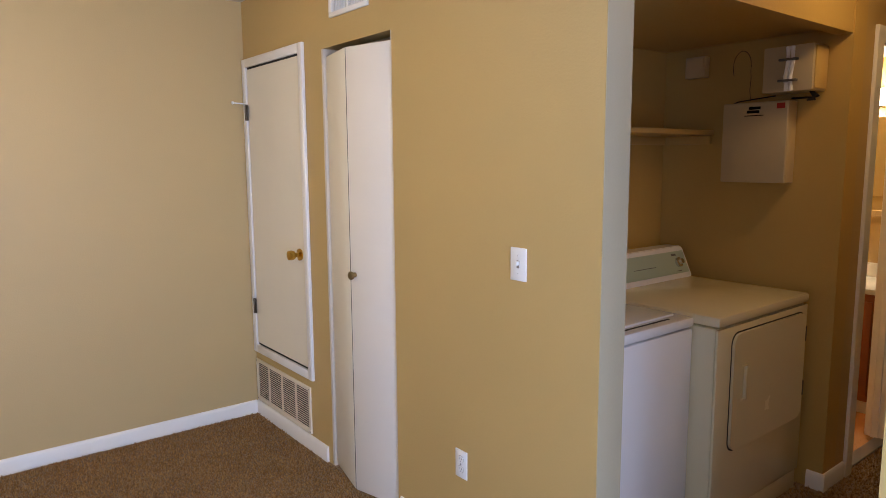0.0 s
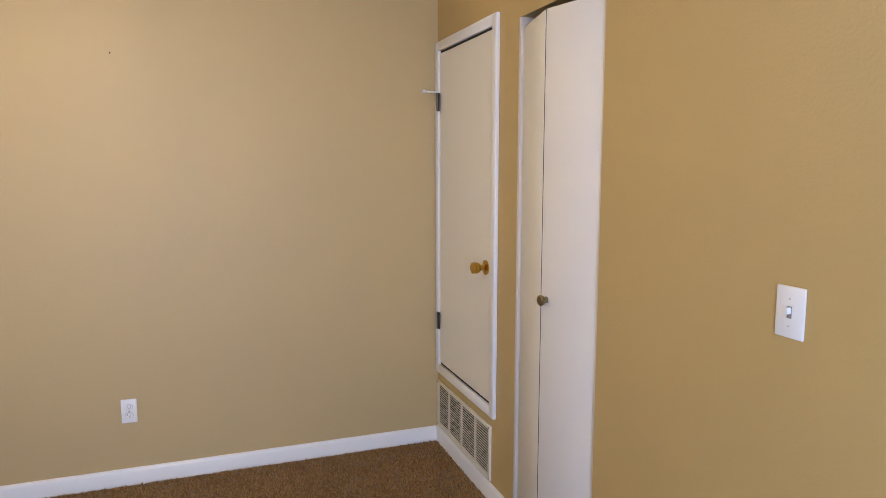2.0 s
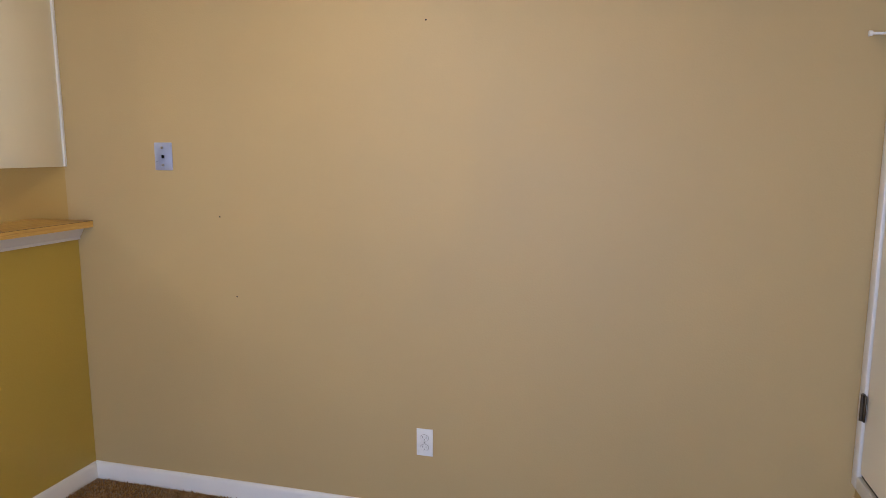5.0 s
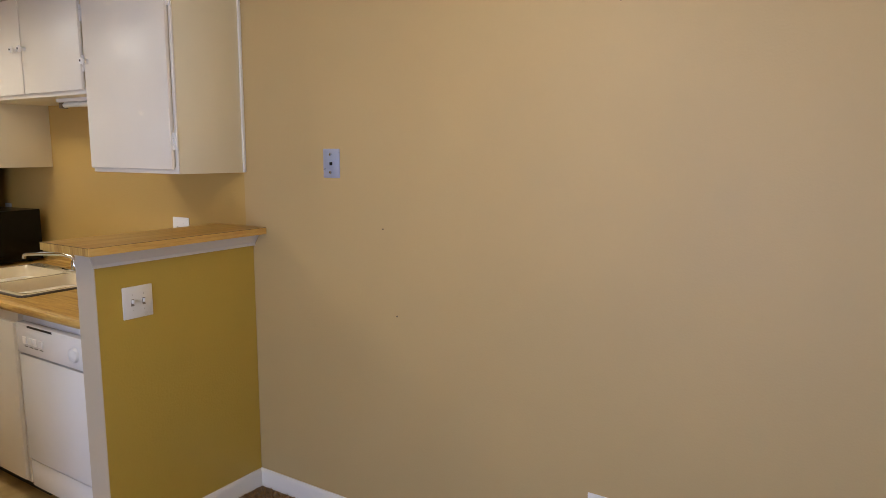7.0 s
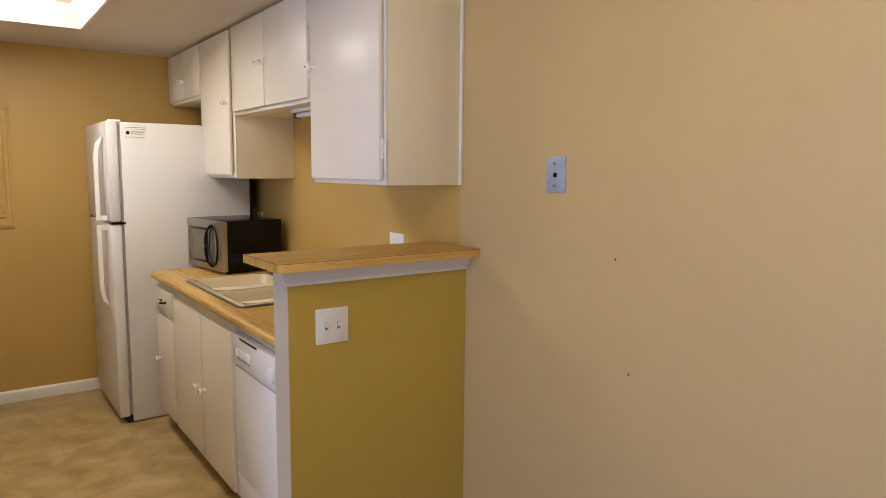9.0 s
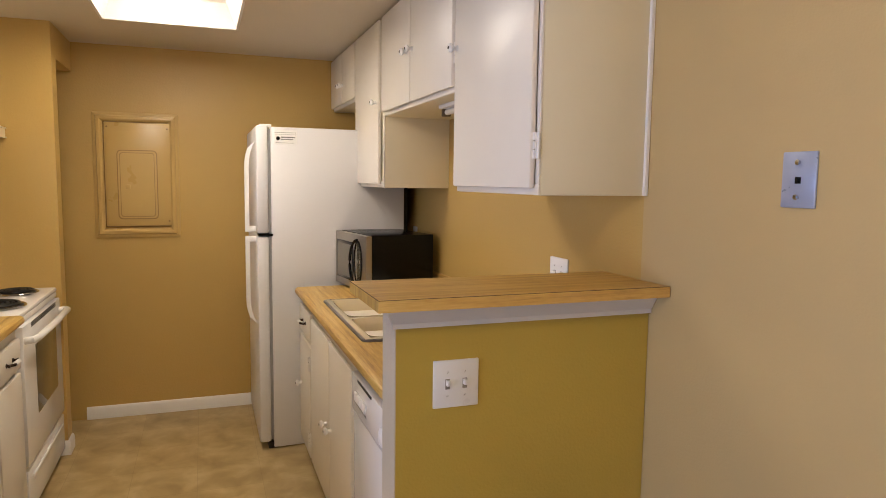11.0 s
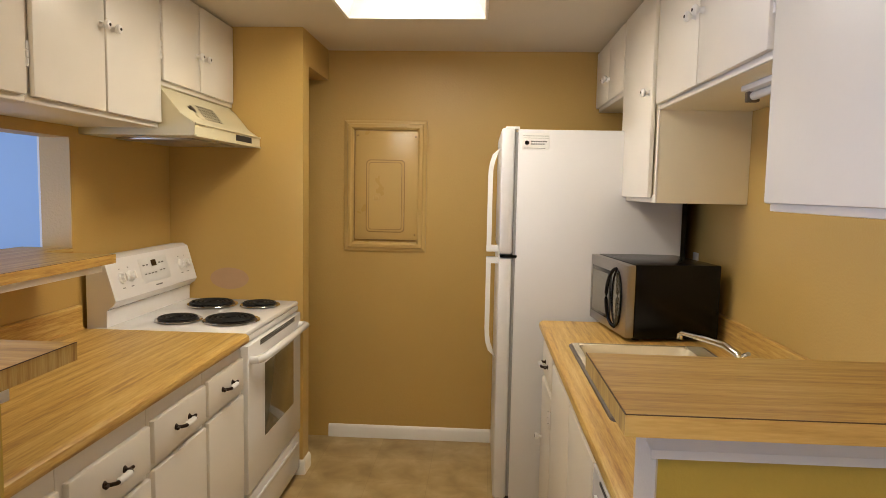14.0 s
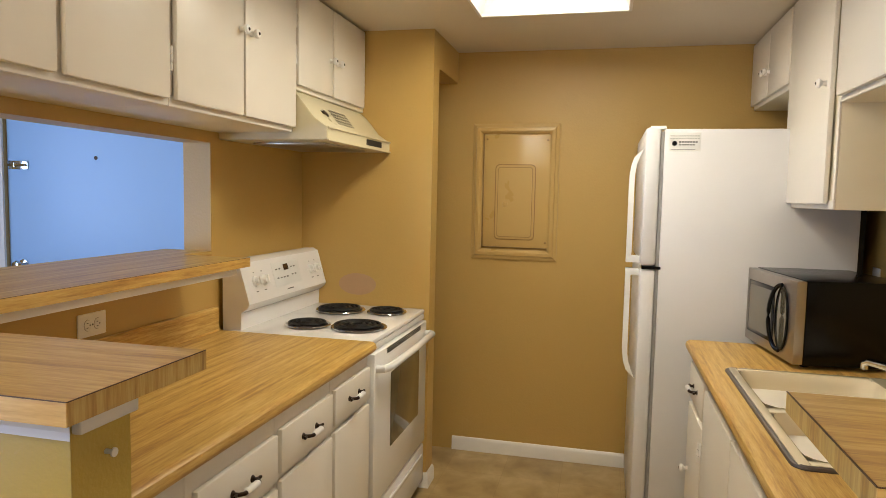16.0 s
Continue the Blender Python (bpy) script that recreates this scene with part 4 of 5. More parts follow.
sk = thing("kitchen_sink", "almond double-bowl sink with a dark rim set in the worktop", "sink", (-4.32, -0.39, CT))
zt = CT + 0.010
xm = -4.29
for a, b in ((SX0 + 0.025, xm - 0.018), (xm + 0.018, SX1 - 0.025)):
    sb = bmesh.new()
    bowl(sb, a, b, SY0 + 0.025, SY1 - 0.065, zt, 0.17)
    bmesh.ops.recalc_face_normals(sb, faces=sb.faces[:])
    part("bowl", sb, M_SINK, sk)
part("deck", boxes((SX0, SX1, SY1 - 0.066, SY1, CT + 0.001, zt), (SX0, SX1, SY0, SY0 + 0.026, CT + 0.001, zt), (SX0, SX0 + 0.026, SY0 + 0.026, SY1 - 0.066, CT + 0.001, zt), (SX1 - 0.026, SX1, SY0 + 0.026, SY1 - 0.066, CT + 0.001, zt), (xm - 0.019, xm + 0.019, SY0 + 0.026, SY1 - 0.066, CT + 0.001, zt - 0.002), bev=0.003), M_SINK, sk)
rp = []
for cx, cy, a0 in ((SX1 - 0.022, SY1 - 0.022, 0), (SX0 + 0.022, SY1 - 0.022, 90), (SX0 + 0.022, SY0 + 0.022, 180), (SX1 - 0.022, SY0 + 0.022, 270)):
    rp += [(cx + 0.026 * math.cos(radians(a0 + 15 * k)), cy + 0.026 * math.sin(radians(a0 + 15 * k)), CT + 0.002) for k in range(7)]
part("rim", tube(bmesh.new(), rp, 0.0075, 8, closed=True), M_SINKRIM, sk, "dull metal sink rim")
for cx in (-4.505, -4.10):
    part("drain", lathe(bmesh.new(), [(0.042, 0), (0.040, 0.003), (0.030, 0.002), (0.026, -0.004), (0, -0.004)], T(cx, -0.41, zt - 0.169), 20), M_STEEL, sk, "steel drain")
fx, fy = -4.29, SY1 - 0.030
ta = thing("kitchen_tap", "chrome kitchen tap with a low swivel spout", "tap", (fx, fy, zt))
part("base", lathe(boxes((fx - 0.10, fx + 0.10, fy - 0.025, fy + 0.025, zt, zt + 0.014), bev=0.006), [(0.024, 0.01), (0.022, 0.05), (0.018, 0.06), (0, 0.062)], T(fx, fy, zt)), M_CHROME, ta)
part("spout", tube(bmesh.new(), [(fx, fy, zt + 0.05), (fx - 0.02, fy - 0.005, zt + 0.075), (fx - 0.08, fy - 0.02, zt + 0.088), (fx - 0.22, fy - 0.052, zt + 0.082), (fx - 0.33, fy - 0.076, zt + 0.075), (fx - 0.352, fy - 0.082, zt + 0.066), (fx - 0.354, fy - 0.083, zt + 0.048)], 0.011, 12), M_CHROME, ta)
part("lever", tube(bmesh.new(), [(fx, fy, zt + 0.06), (fx + 0.01, fy, zt + 0.08), (fx + 0.07, fy - 0.01, zt + 0.10)], 0.007, 10), M_CHROME, ta)

# ---- dishwasher ----
dw = thing("dishwasher", "white built-in dishwasher with push buttons and a dial", "dishwasher", (-3.57, -0.35, 0.006))
part("body", boxes((-3.855, -3.285, -0.655, -0.03, 0.09, 0.872)), M_APPL, dw, smooth=False)
part("door", boxes((-3.850, -3.290, -0.685, -0.656, 0.225, 0.695), bev=0.004), M_APPL, dw)
cp = part("control_panel", boxes((-3.850, -3.290, -0.692, -0.656, 0.705, 0.835), bev=0.006), M_APPL, dw)
part("kick_panel", boxes((-3.850, -3.290, -0.676, -0.656, 0.095, 0.215), bev=0.003), M_APPL, dw)
part("latch", boxes((-3.75, -3.56, -0.6945, -0.692, 0.822, 0.831), bev=0.001), M_GAPSHADE, cp, "dark latch slot")
for i in range(4):
    part("push_button", boxes((-3.785 + i * 0.040, -3.753 + i * 0.040, -0.699, -0.692, 0.752, 0.782), bev=0.002), M_PLATE, cp)
    part("button_print", boxes((-3.783 + i * 0.040, -3.757 + i * 0.040, -0.6927, -0.692, 0.738, 0.742)), M_TEXT, cp)
part("dial", lathe(bmesh.new(), [(0.030, 0), (0.027, 0.012), (0.020, 0.016), (0, 0.017)], T(-3.40, -0.692, 0.765) @ OUT_S), M_PLATE, cp)

# ---- fridge ----
FX0, FX1 = -6.025, -5.285
fr = thing("refrigerator", "white top-freezer refrigerator with long bow handles", "refrigerator", (-5.655, -0.45, 0.006))
part("body", boxes((FX0, FX1, -0.822, -0.085, 0.014, 1.765), bev=0.006), M_FRIDGE, fr)
# dark slab that stands for the shade between fridge and wall
part("back_shade", boxes((FX0 + 0.02, FX1 - 0.05, -0.084, -0.05, 0.05, 1.75)), M_GAPSHADE, fr, "dark slab standing for the shade behind the fridge", smooth=False)
part("gasket", boxes((FX0 + 0.012, FX1 - 0.004, -0.834, -0.822, 0.06, 1.755)), material("grey_gasket", srgb(150, 148, 146), 0.6), fr, "grey door gasket", smooth=False)
fd = part("freezer_door", boxes((FX0, FX1, -0.897, -0.834, 1.200, 1.772), bev=0.014), M_FRIDGE, fr)
ld = part("fridge_door", boxes((FX0, FX1, -0.897, -0.834, 0.045, 1.186), bev=0.014), M_FRIDGE, fr)
part("kick_grille", boxes((FX0 + 0.01, FX1 - 0.01, -0.85, -0.80, 0.008, 0.043)), M_GAPSHADE, fr)
part("hinge_cover", boxes((FX1 - 0.055, FX1 - 0.012, -0.878, -0.815, 1.764, 1.779), bev=0.004), M_PLATE, fr)
part("middle_hinge", boxes((FX1 - 0.07, FX1 + 0.001, -0.89, -0.815, 1.187, 1.199)), M_DARKPL, fr, "dark middle hinge")


def fridge_handle(parent, z0, z1, top_curl):
    """A flat white bow handle that curls back to the door at one end."""
    x = FX1 - 0.10
    n = 14
    pts = []
    for i in range(n + 1):
        u_ = i / n
        z = z0 + (z1 - z0) * u_
        e = u_ if top_curl else 1 - u_
        off = 0.055 if e < 0.72 else 0.055 * math.sqrt(max(0.0, 1 - ((e - 0.72) / 0.28) ** 2))
        pts.append((-0.897 - off, z))
    t = bmesh.new()
    prof = [(y, z) for y, z in pts]
    inner = [(y + 0.022, z) for y, z in reversed(pts) if y + 0.022 < -0.893]
    extrude_profile(t, prof + inner, "x", x - 0.016, x + 0.016)
    zf = z0 if top_curl else z1
    box(t, x - 0.0165, x + 0.0165, -0.9525, -0.893, zf - (0 if top_curl else 0.03), zf + (0.03 if top_curl else 0), bev=0.003)
    part("handle", t, M_PLATE, parent, "white bow handle")


fridge_handle(fd, 1.205, 1.69, True)
fridge_handle(ld, 0.70, 1.180, False)
st = part("sticker", boxes((FX1, FX1 + 0.0012, -0.805, -0.684, 1.676, 1.750)), M_PLATE, fr, "small white maker's sticker")
part("sticker_mark", lathe(bmesh.new(), [(0.010, 0), (0.010, 0.0004), (0, 0.0005)], T(FX1 + 0.0012, -0.783, 1.706) @ OUT_E, 16), M_DARKPL, st)
pb = bmesh.new()
for y0_, y1_, z0_, z1_ in ((-0.766, -0.690, 1.709, 1.715), (-0.766, -0.700, 1.698, 1.703), (-0.800, -0.686, 1.735, 1.7375), (-0.800, -0.686, 1.726, 1.7275), (-0.795, -0.700, 1.681, 1.6835)):
    y = y0_
    while y < y1_ - 0.006:
        box(pb, FX1 + 0.0012, FX1 + 0.0016, y, y + 0.008, z0_, z1_)
        y += 0.0105
part("sticker_print", pb, M_TEXT, st)

# ---- microwave ----
MX0, MX1, MY0, MY1, MZ0, MZ1 = -5.268, -4.815, -0.418, -0.046, CT + 0.012, 1.217
mw = thing("microwave", "black and steel microwave on the worktop beside the fridge", "microwave", (MX1, MY0, CT))
part("body", boxes((MX0, MX1, MY0 + 0.035, MY1, MZ0, MZ1), bev=0.004), M_DARKPL, mw)
part("front", boxes((MX0, MX1, MY0, MY0 + 0.034, MZ0 + 0.003, MZ1 - 0.002), bev=0.004), M_STEEL, mw, "steel front")
win = part("door_window", boxes((MX0 + 0.03, MX1 - 0.175, MY0 - 0.003, MY0, MZ0 + 0.04, MZ1 - 0.045), bev=0.002), M_DARKPL, mw)
part("window_mesh", boxes((MX0 + 0.045, MX1 - 0.19, MY0 - 0.0045, MY0 - 0.003, MZ0 + 0.055, MZ1 - 0.06)), M_OVENGLASS, win, "grey glass", smooth=False)
pan = bmesh.new()
cx, cz = MX1 - 0.100, (MZ0 + MZ1) / 2
extrude_profile(pan, [(cx + 0.046 * math.cos(a), cz + 0.106 * math.sin(a)) for a in [2 * math.pi * i / 28 for i in range(28)]], "y", MY0 - 0.004, MY0)
part("keypad", pan, M_OVENGLASS, mw, "grey oval keypad")
ring = [(cx + 0.049 * math.cos(radians(a)), MY0 - 0.004, cz + 0.110 * math.sin(radians(a))) for a in range(0, 361, 12)]
part("keypad_rim", tube(bmesh.new(), ring, 0.0045, 8), M_DARKPL, mw, "black oval rim")
hd = [(cx - 0.004 - 0.050 * math.cos(radians(a)), MY0 - 0.006 - 0.022 * math.cos(radians(a)), cz + 0.116 * math.sin(radians(a))) for a in range(-90, 91, 12)]
part("handle", tube(bmesh.new(), hd, 0.0075, 10), M_DARKPL, mw, "black bowed handle")
for fxx in (MX0 + 0.05, MX1 - 0.05):
    for fyy in (MY0 + 0.06, MY1 - 0.05):
        part("foot", lathe(bmesh.new(), [(0.014, 0), (0.014, 0.013), (0, 0.013)], T(fxx, fyy, CT), 10), M_DARKPL, mw)

mw.rotation_euler[2] = radians(8.0)

# ---- range ----
# chrome bowls under the coils, their shade put into a dark colour
M_BOWLSHADE = material("shade_dark_steel", srgb(58, 52, 48), 0.4, metal=0.6, var=0.25, scale=40)
RX0, RX1, RYF, RZ = -5.540, -4.772, -1.892, 0.916
rg = thing("electric_range", "white electric coil range with a back console and oven", "range", (-5.165, -2.2, 0.006))
part("body", boxes((RX0 + 0.003, RX1 - 0.003, -2.53, RYF - 0.03, 0.03, RZ - 0.022), bev=0.003), M_APPL, rg)
ct = boxes((RX0, RX1, -2.50, RYF, RZ - 0.022, RZ), bev=0.009)
part("cooktop", ct, M_APPL, rg)
for bx, by, r in ((-4.965, -2.245, 0.082), (-4.985, -2.025, 0.104), (-5.345, -2.255, 0.104), (-5.365, -2.030, 0.080)):
    pn = part("drip_pan", lathe(bmesh.new(), [(r + 0.014, 0.0005), (r + 0.012, 0.004), (r + 0.005, 0.0025), (r + 0.001, 0.0015)], T(bx, by, RZ + 0.006), 32), M_CHROME, rg, "chrome drip pan")
    part("pan_bowl", lathe(bmesh.new(), [(r + 0.0012, 0.0014), (r * 0.8, -0.003), (0.02, -0.0045), (0, -0.0045)], T(bx, by, RZ + 0.006), 32), M_BOWLSHADE, pn, "chrome pan bowl coloured dark for the shade under the coil")
    turns, pts = 4, []
    for i in range(turns * 20 + 1):
        a = 2 * math.pi * i / 20
        rr_ = 0.018 + (r - 0.018) * i / (turns * 20)
        pts.append((bx + rr_ * math.cos(a), by + rr_ * math.sin(a), RZ + 0.016))
    part("coil", tube(bmesh.new(), pts, 0.0052 if r < 0.09 else 0.0064, 8), M_BLACK, pn, "black spiral heating coil")
cs_prof = [(-2.535, 0.905), (-2.455, 0.905), (-2.452, 0.985), (-2.425, 1.005), (-2.415, 1.022), (-2.462, 1.185), (-2.485, 1.197), (-2.535, 1.195)]
cb = bmesh.new()
extrude_profile(cb, cs_prof, "x", RX0 + 0.004, RX1 - 0.012)
con = part("console", cb, M_APPL, rg)
part("console_gap", boxes((RX0 + 0.01, RX1 - 0.02, -2.452, -2.4505, 0.985, 0.990)), M_GAPSHADE, con)
slope = math.atan2(1.185 - 1.022, -2.462 + 2.415)
cm = Matrix(((-1, 0, 0), (0, math.cos(slope), math.sin(slope)), (0, math.sin(slope), -math.cos(slope)))).to_4x4()


def on_console(x, z):
    u_ = (z - 1.022) / (1.185 - 1.022)
    return T(x, -2.415 - 0.047 * u_, z) @ cm


for kx_ in (-4.872, -4.938, -5.400, -5.462):
    kb = part("knob", lathe(bmesh.new(), [(0.024, 0), (0.023, 0.006), (0.018, 0.010), (0.016, 0.022), (0, 0.023)], on_console(kx_, 1.105), 20), M_PLATE, con, "white control knob")
    gr = boxes((-0.005, 0.005, -0.017, 0.017, 0.021, 0.029), bev=0.002)
    gr.transform(on_console(kx_, 1.105))
    part("grip", gr, M_PLATE, kb)
    pr = boxes((-0.010, 0.010, -0.045, -0.041, 0.0004, 0.001), (-0.004, 0.004, 0.036, 0.040, 0.0004, 0.001))
    pr.transform(on_console(kx_, 1.105))
    part("print", pr, M_TEXT, con)
ins = boxes((-0.125, 0.125, -0.058, 0.050, 0.0003, 0.0012), bev=0.0003)
ins.transform(on_console(-5.155, 1.115))
dsp = part("display_panel", ins, material("pale_grey_overlay", srgb(222, 222, 220), 0.35), con, "pale grey touch panel")
dp = boxes((-0.022, 0.022, 0.010, 0.038, 0.0014, 0.0022))
dp.transform(on_console(-5.155, 1.115))
part("display", dp, material("dark_display", srgb(40, 22, 16), 0.2), dsp, "dark clock display")
bt = bmesh.new()
for ix, iy in ((-0.09, 0.02), (-0.06, 0.02), (0.05, 0.02), (0.08, 0.02), (-0.09, -0.02), (-0.06, -0.02), (-0.03, -0.02), (0.0, -0.02), (0.05, -0.015), (0.08, -0.015)):
    box(bt, ix - 0.008, ix + 0.008, iy - 0.003, iy + 0.003, 0.0013, 0.0018)
box(bt, -0.03, 0.03, -0.078, -0.073, 0.0003, 0.0009)
bt.transform(on_console(-5.155, 1.115))
part("print", bt, M_TEXT, dsp)
od = part("oven_door", boxes((RX0 + 0.004, RX1 - 0.004, RYF - 0.029, RYF + 0.012, 0.255, 0.862), bev=0.006), M_APPL, rg)
part("oven_window", boxes((-5.400, -4.975, RYF + 0.012, RYF + 0.0145, 0.430, 0.745), bev=0.001), M_OVENGLASS, od, "dark oven window")
hpts = [(RX1 - 0.03, RYF + 0.010, 0.800), (RX1 - 0.032, RYF + 0.040, 0.803), (RX1 - 0.06, RYF + 0.056, 0.806), (-5.165, RYF + 0.066, 0.810), (RX0 + 0.06, RYF + 0.056, 0.806), (RX0 + 0.032, RYF + 0.040, 0.803), (RX0 + 0.03, RYF + 0.010, 0.800)]
part("handle", tube(bmesh.new(), hpts, 0.016, 12), M_APPL, od, "thick white door handle")
vt = bmesh.new()
for i in range(3):
    box(vt, -5.42, -4.92, RYF + 0.0, RYF + 0.0135, 0.836 + i * 0.008, 0.8405 + i * 0.008)
part("vent_slots", vt, M_GAPSHADE, od)
part("front_rail", boxes((RX0 + 0.004, RX1 - 0.004, RYF - 0.029, RYF - 0.002, 0.868, 0.893), bev=0.002), M_APPL, rg)
dr = part("storage_drawer", boxes((RX0 + 0.004, RX1 - 0.004, RYF - 0.029, RYF + 0.008, 0.045, 0.240), bev=0.008), M_APPL, rg)
part("drawer_lip", boxes((RX0 + 0.06, RX1 - 0.06, RYF + 0.008, RYF + 0.018, 0.185, 0.205), bev=0.005), M_APPL, dr)
patch = lathe(bmesh.new(), [(0.10, 0.0003), (0.06, 0.0006), (0, 0.0007)], T(-5.548, -2.25, 1.02) @ OUT_E @ Matrix.Diagonal((0.55, 1.0, 1, 1)), 24)
single("paint_patch", patch, M_PATCH, "pale smeared patch on the tan wall behind the range", "wall patch")

# ---- range hood ----
hx0, hx1 = -5.545, -4.79
hood = thing("range_hood", "bisque range hood with a vent grid under the cabinets", "range hood", (-5.165, -2.3, 1.68))
hb = bmesh.new()
extrude_profile(hb, [(-2.553, 1.871), (-2.24, 1.871), (-2.215, 1.850), (-2.185, 1.815), (-2.145, 1.765), (-2.098, 1.733), (-2.088, 1.728), (-2.088, 1.682), (-2.10, 1.679), (-2.553, 1.679)], "x", hx0, hx1, 0.002)
part("shell", hb, M_BISQUE, hood)
part("filter", boxes((-5.40, -4.93, -2.48, -2.16, 1.671, 1.6795), bev=0.002), M_STEEL, hood, "metal grease filter")
part("switch_plate", boxes((-5.42, -5.22, -2.088, -2.0865, 1.692, 1.718)), M_GAPSHADE, hood, "dark switch plate")
part("front_lip", boxes((hx0 + 0.002, hx1 - 0.002, -2.089, -2.082, 1.676, 1.683), (hx0 + 0.002, hx1 - 0.002, -2.089, -2.082, 1.724, 1.730), bev=0.001), M_BISQUE, hood)
sl_dir = Vector((0, -2.145 + 2.185, 1.765 - 1.815)).normalized()
sl_n = Vector((0, -sl_dir.z, sl_dir.y))
gm = Matrix(((1, 0, 0), (0, sl_dir.y, sl_n.y), (0, sl_dir.z, sl_n.z))).to_4x4()
vg = bmesh.new()
for i in range(9):
    for j in range(5):
        t = boxes((-5.20 + i * 0.021 - 0.0055, -5.20 + i * 0.021 + 0.0055, -0.0048, 0.0048, 0, 0.0006))
        t.transform(T(0, -2.165 + (j - 2) * 0.0135 * sl_dir.y / 0.78, 1.790 + (j - 2) * 0.0135 * sl_dir.z / 0.78) @ T(0, 0, 0) @ Matrix.Translation(sl_n * 0.001) @ gm)
        merge(vg, t)
part("vent_grid", vg, M_GAPSHADE, hood, "dark square vent holes", smooth=False)
mk = boxes((-4.985, -4.925, -0.009, 0.009, 0, 0.0008), (-4.975, -4.955, -0.018, 0.018, 0, 0.0008), bev=0.0002)
mk.transform(Matrix.Translation(sl_n * 0.0008) @ T(0, -2.172, 1.799) @ gm)
part("badge", mk, M_BRONZE, hood, "small dark maker's badge")

# ---- breaker panel ----
# darker tan for the screws and for shading drawn along the panel's seams
M_SCREWSHADE = material("screw_and_seam_shade", srgb(152, 120, 68), 0.4, var=0.05)
bp = thing("breaker_panel", "tan painted electrical panel with a moulded frame", "electrical panel", (XE, -1.54, 1.126))
PY0, PY1, PZ0, PZ1 = -1.776, -1.299, 1.126, 1.877
fm = bmesh.new()
mp = [(0, 0), (0.010, 0), (0.014, 0.008), (0.016, 0.018), (0.024, 0.024), (0.026, 0.040), (0.018, 0.052), (0.010, 0.056), (0, 0.056)]
corners = [(PY0, PZ0, 1, 1), (PY1, PZ0, -1, 1), (PY1, PZ1, -1, -1), (PY0, PZ1, 1, -1)]
for q in range(4):
    t = bmesh.new()
    vs = [[t.verts.new((XE + u_, cy + sy * v, cz_ + sz * v)) for u_, v in mp] for cy, cz_, sy, sz in (corners[q], corners[(q + 1) % 4])]
    for i in range(len(mp)):
        k = (i + 1) % len(mp)
        t.faces.new((vs[0][i], vs[0][k], vs[1][k], vs[1][i]))
    bmesh.ops.recalc_face_normals(t, faces=t.faces[:])
    merge(fm, t)
part("frame", fm, M_PANELPAINT, bp, "moulded wooden frame painted tan", smooth=False)
cv = part("cover", boxes((XE + 0.002, XE + 0.020, -1.712, -1.345, 1.195, 1.818), bev=0.006), M_PANELPAINT, bp)


def round_rect(y0, y1, z0, z1, rad, xa, xb, bev=0.0):
    """A rounded plate lying against the end wall."""
    poly = []
    for cy, cz_, a0 in ((y1 - rad, z1 - rad, 0), (y0 + rad, z1 - rad, 90), (y0 + rad, z0 + rad, 180), (y1 - rad, z0 + rad, 270)):
        poly += [(cy + rad * math.cos(radians(a0 + 18 * k)), cz_ + rad * math.sin(radians(a0 + 18 * k))) for k in range(6)]
    t = bmesh.new()
    extrude_profile(t, poly, "x", xa, xb, bev)
    return t


part("cover_seam", boxes((XE + 0.001, XE + 0.009, -1.717, -1.340, 1.190, 1.823)), M_SCREWSHADE, cv, "shadowed seam round the cover", smooth=False)
part("door_seam", round_rect(-1.646, -1.422, 1.237, 1.654, 0.026, XE + 0.019, XE + 0.0212), M_SCREWSHADE, cv, "shadowed seam round the door", smooth=False)
part("door", round_rect(-1.641, -1.427, 1.242, 1.649, 0.022, XE + 0.020, XE + 0.028, 0.002), M_PANELPAINT, cv)
# groove line is shading too, laid in as darker tan
part("door_groove", round_rect(-1.630, -1.438, 1.253, 1.638, 0.016, XE + 0.027, XE + 0.0284), M_SCREWSHADE, cv, smooth=False)
part("door_face", round_rect(-1.627, -1.441, 1.256, 1.635, 0.014, XE + 0.027, XE + 0.033, 0.002), M_PANELPAINT, cv)
part("latch", boxes((XE + 0.033, XE + 0.040, -1.600, -1.572, 1.420, 1.446), bev=0.003), M_PANELPAINT, cv)
for yy, zz in ((-1.695, 1.79), (-1.362, 1.785), (-1.362, 1.225)):
    part("screw", lathe(bmesh.new(), [(0.006, 0), (0.005, 0.003), (0, 0.003)], T(XE + 0.020, yy, zz) @ OUT_E, 10), M_SCREWSHADE, cv)

# ---- kitchen ceiling light box ----
lb = thing("ceiling_light", "recessed kitchen ceiling light box with glowing diffuser", "ceiling light", ((LX0 + LX1) / 2, (LY0 + LY1) / 2, KC))
lf = bmesh.new()
zt2 = KC + 0.11
i0, i1, j0, j1 = LX0 + 0.05, LX1 - 0.05, LY0 + 0.05, LY1 - 0.05
for quad in (((LX0, LY0, KC), (LX1, LY0, KC), (i1, j0, zt2), (i0, j0, zt2)), ((LX0, LY1, KC), (LX1, LY1, KC), (i1, j1, zt2), (i0, j1, zt2)), ((LX0, LY0, KC), (LX0, LY1, KC), (i0, j1, zt2), (i0, j0, zt2)), ((LX1, LY0, KC), (LX1, LY1, KC), (i1, j1, zt2), (i1, j0, zt2))):
    lf.faces.new([lf.verts.new(q) for q in quad])
part("reflector", lf, M_TRIM, lb, "white sloped reflector", smooth=False)
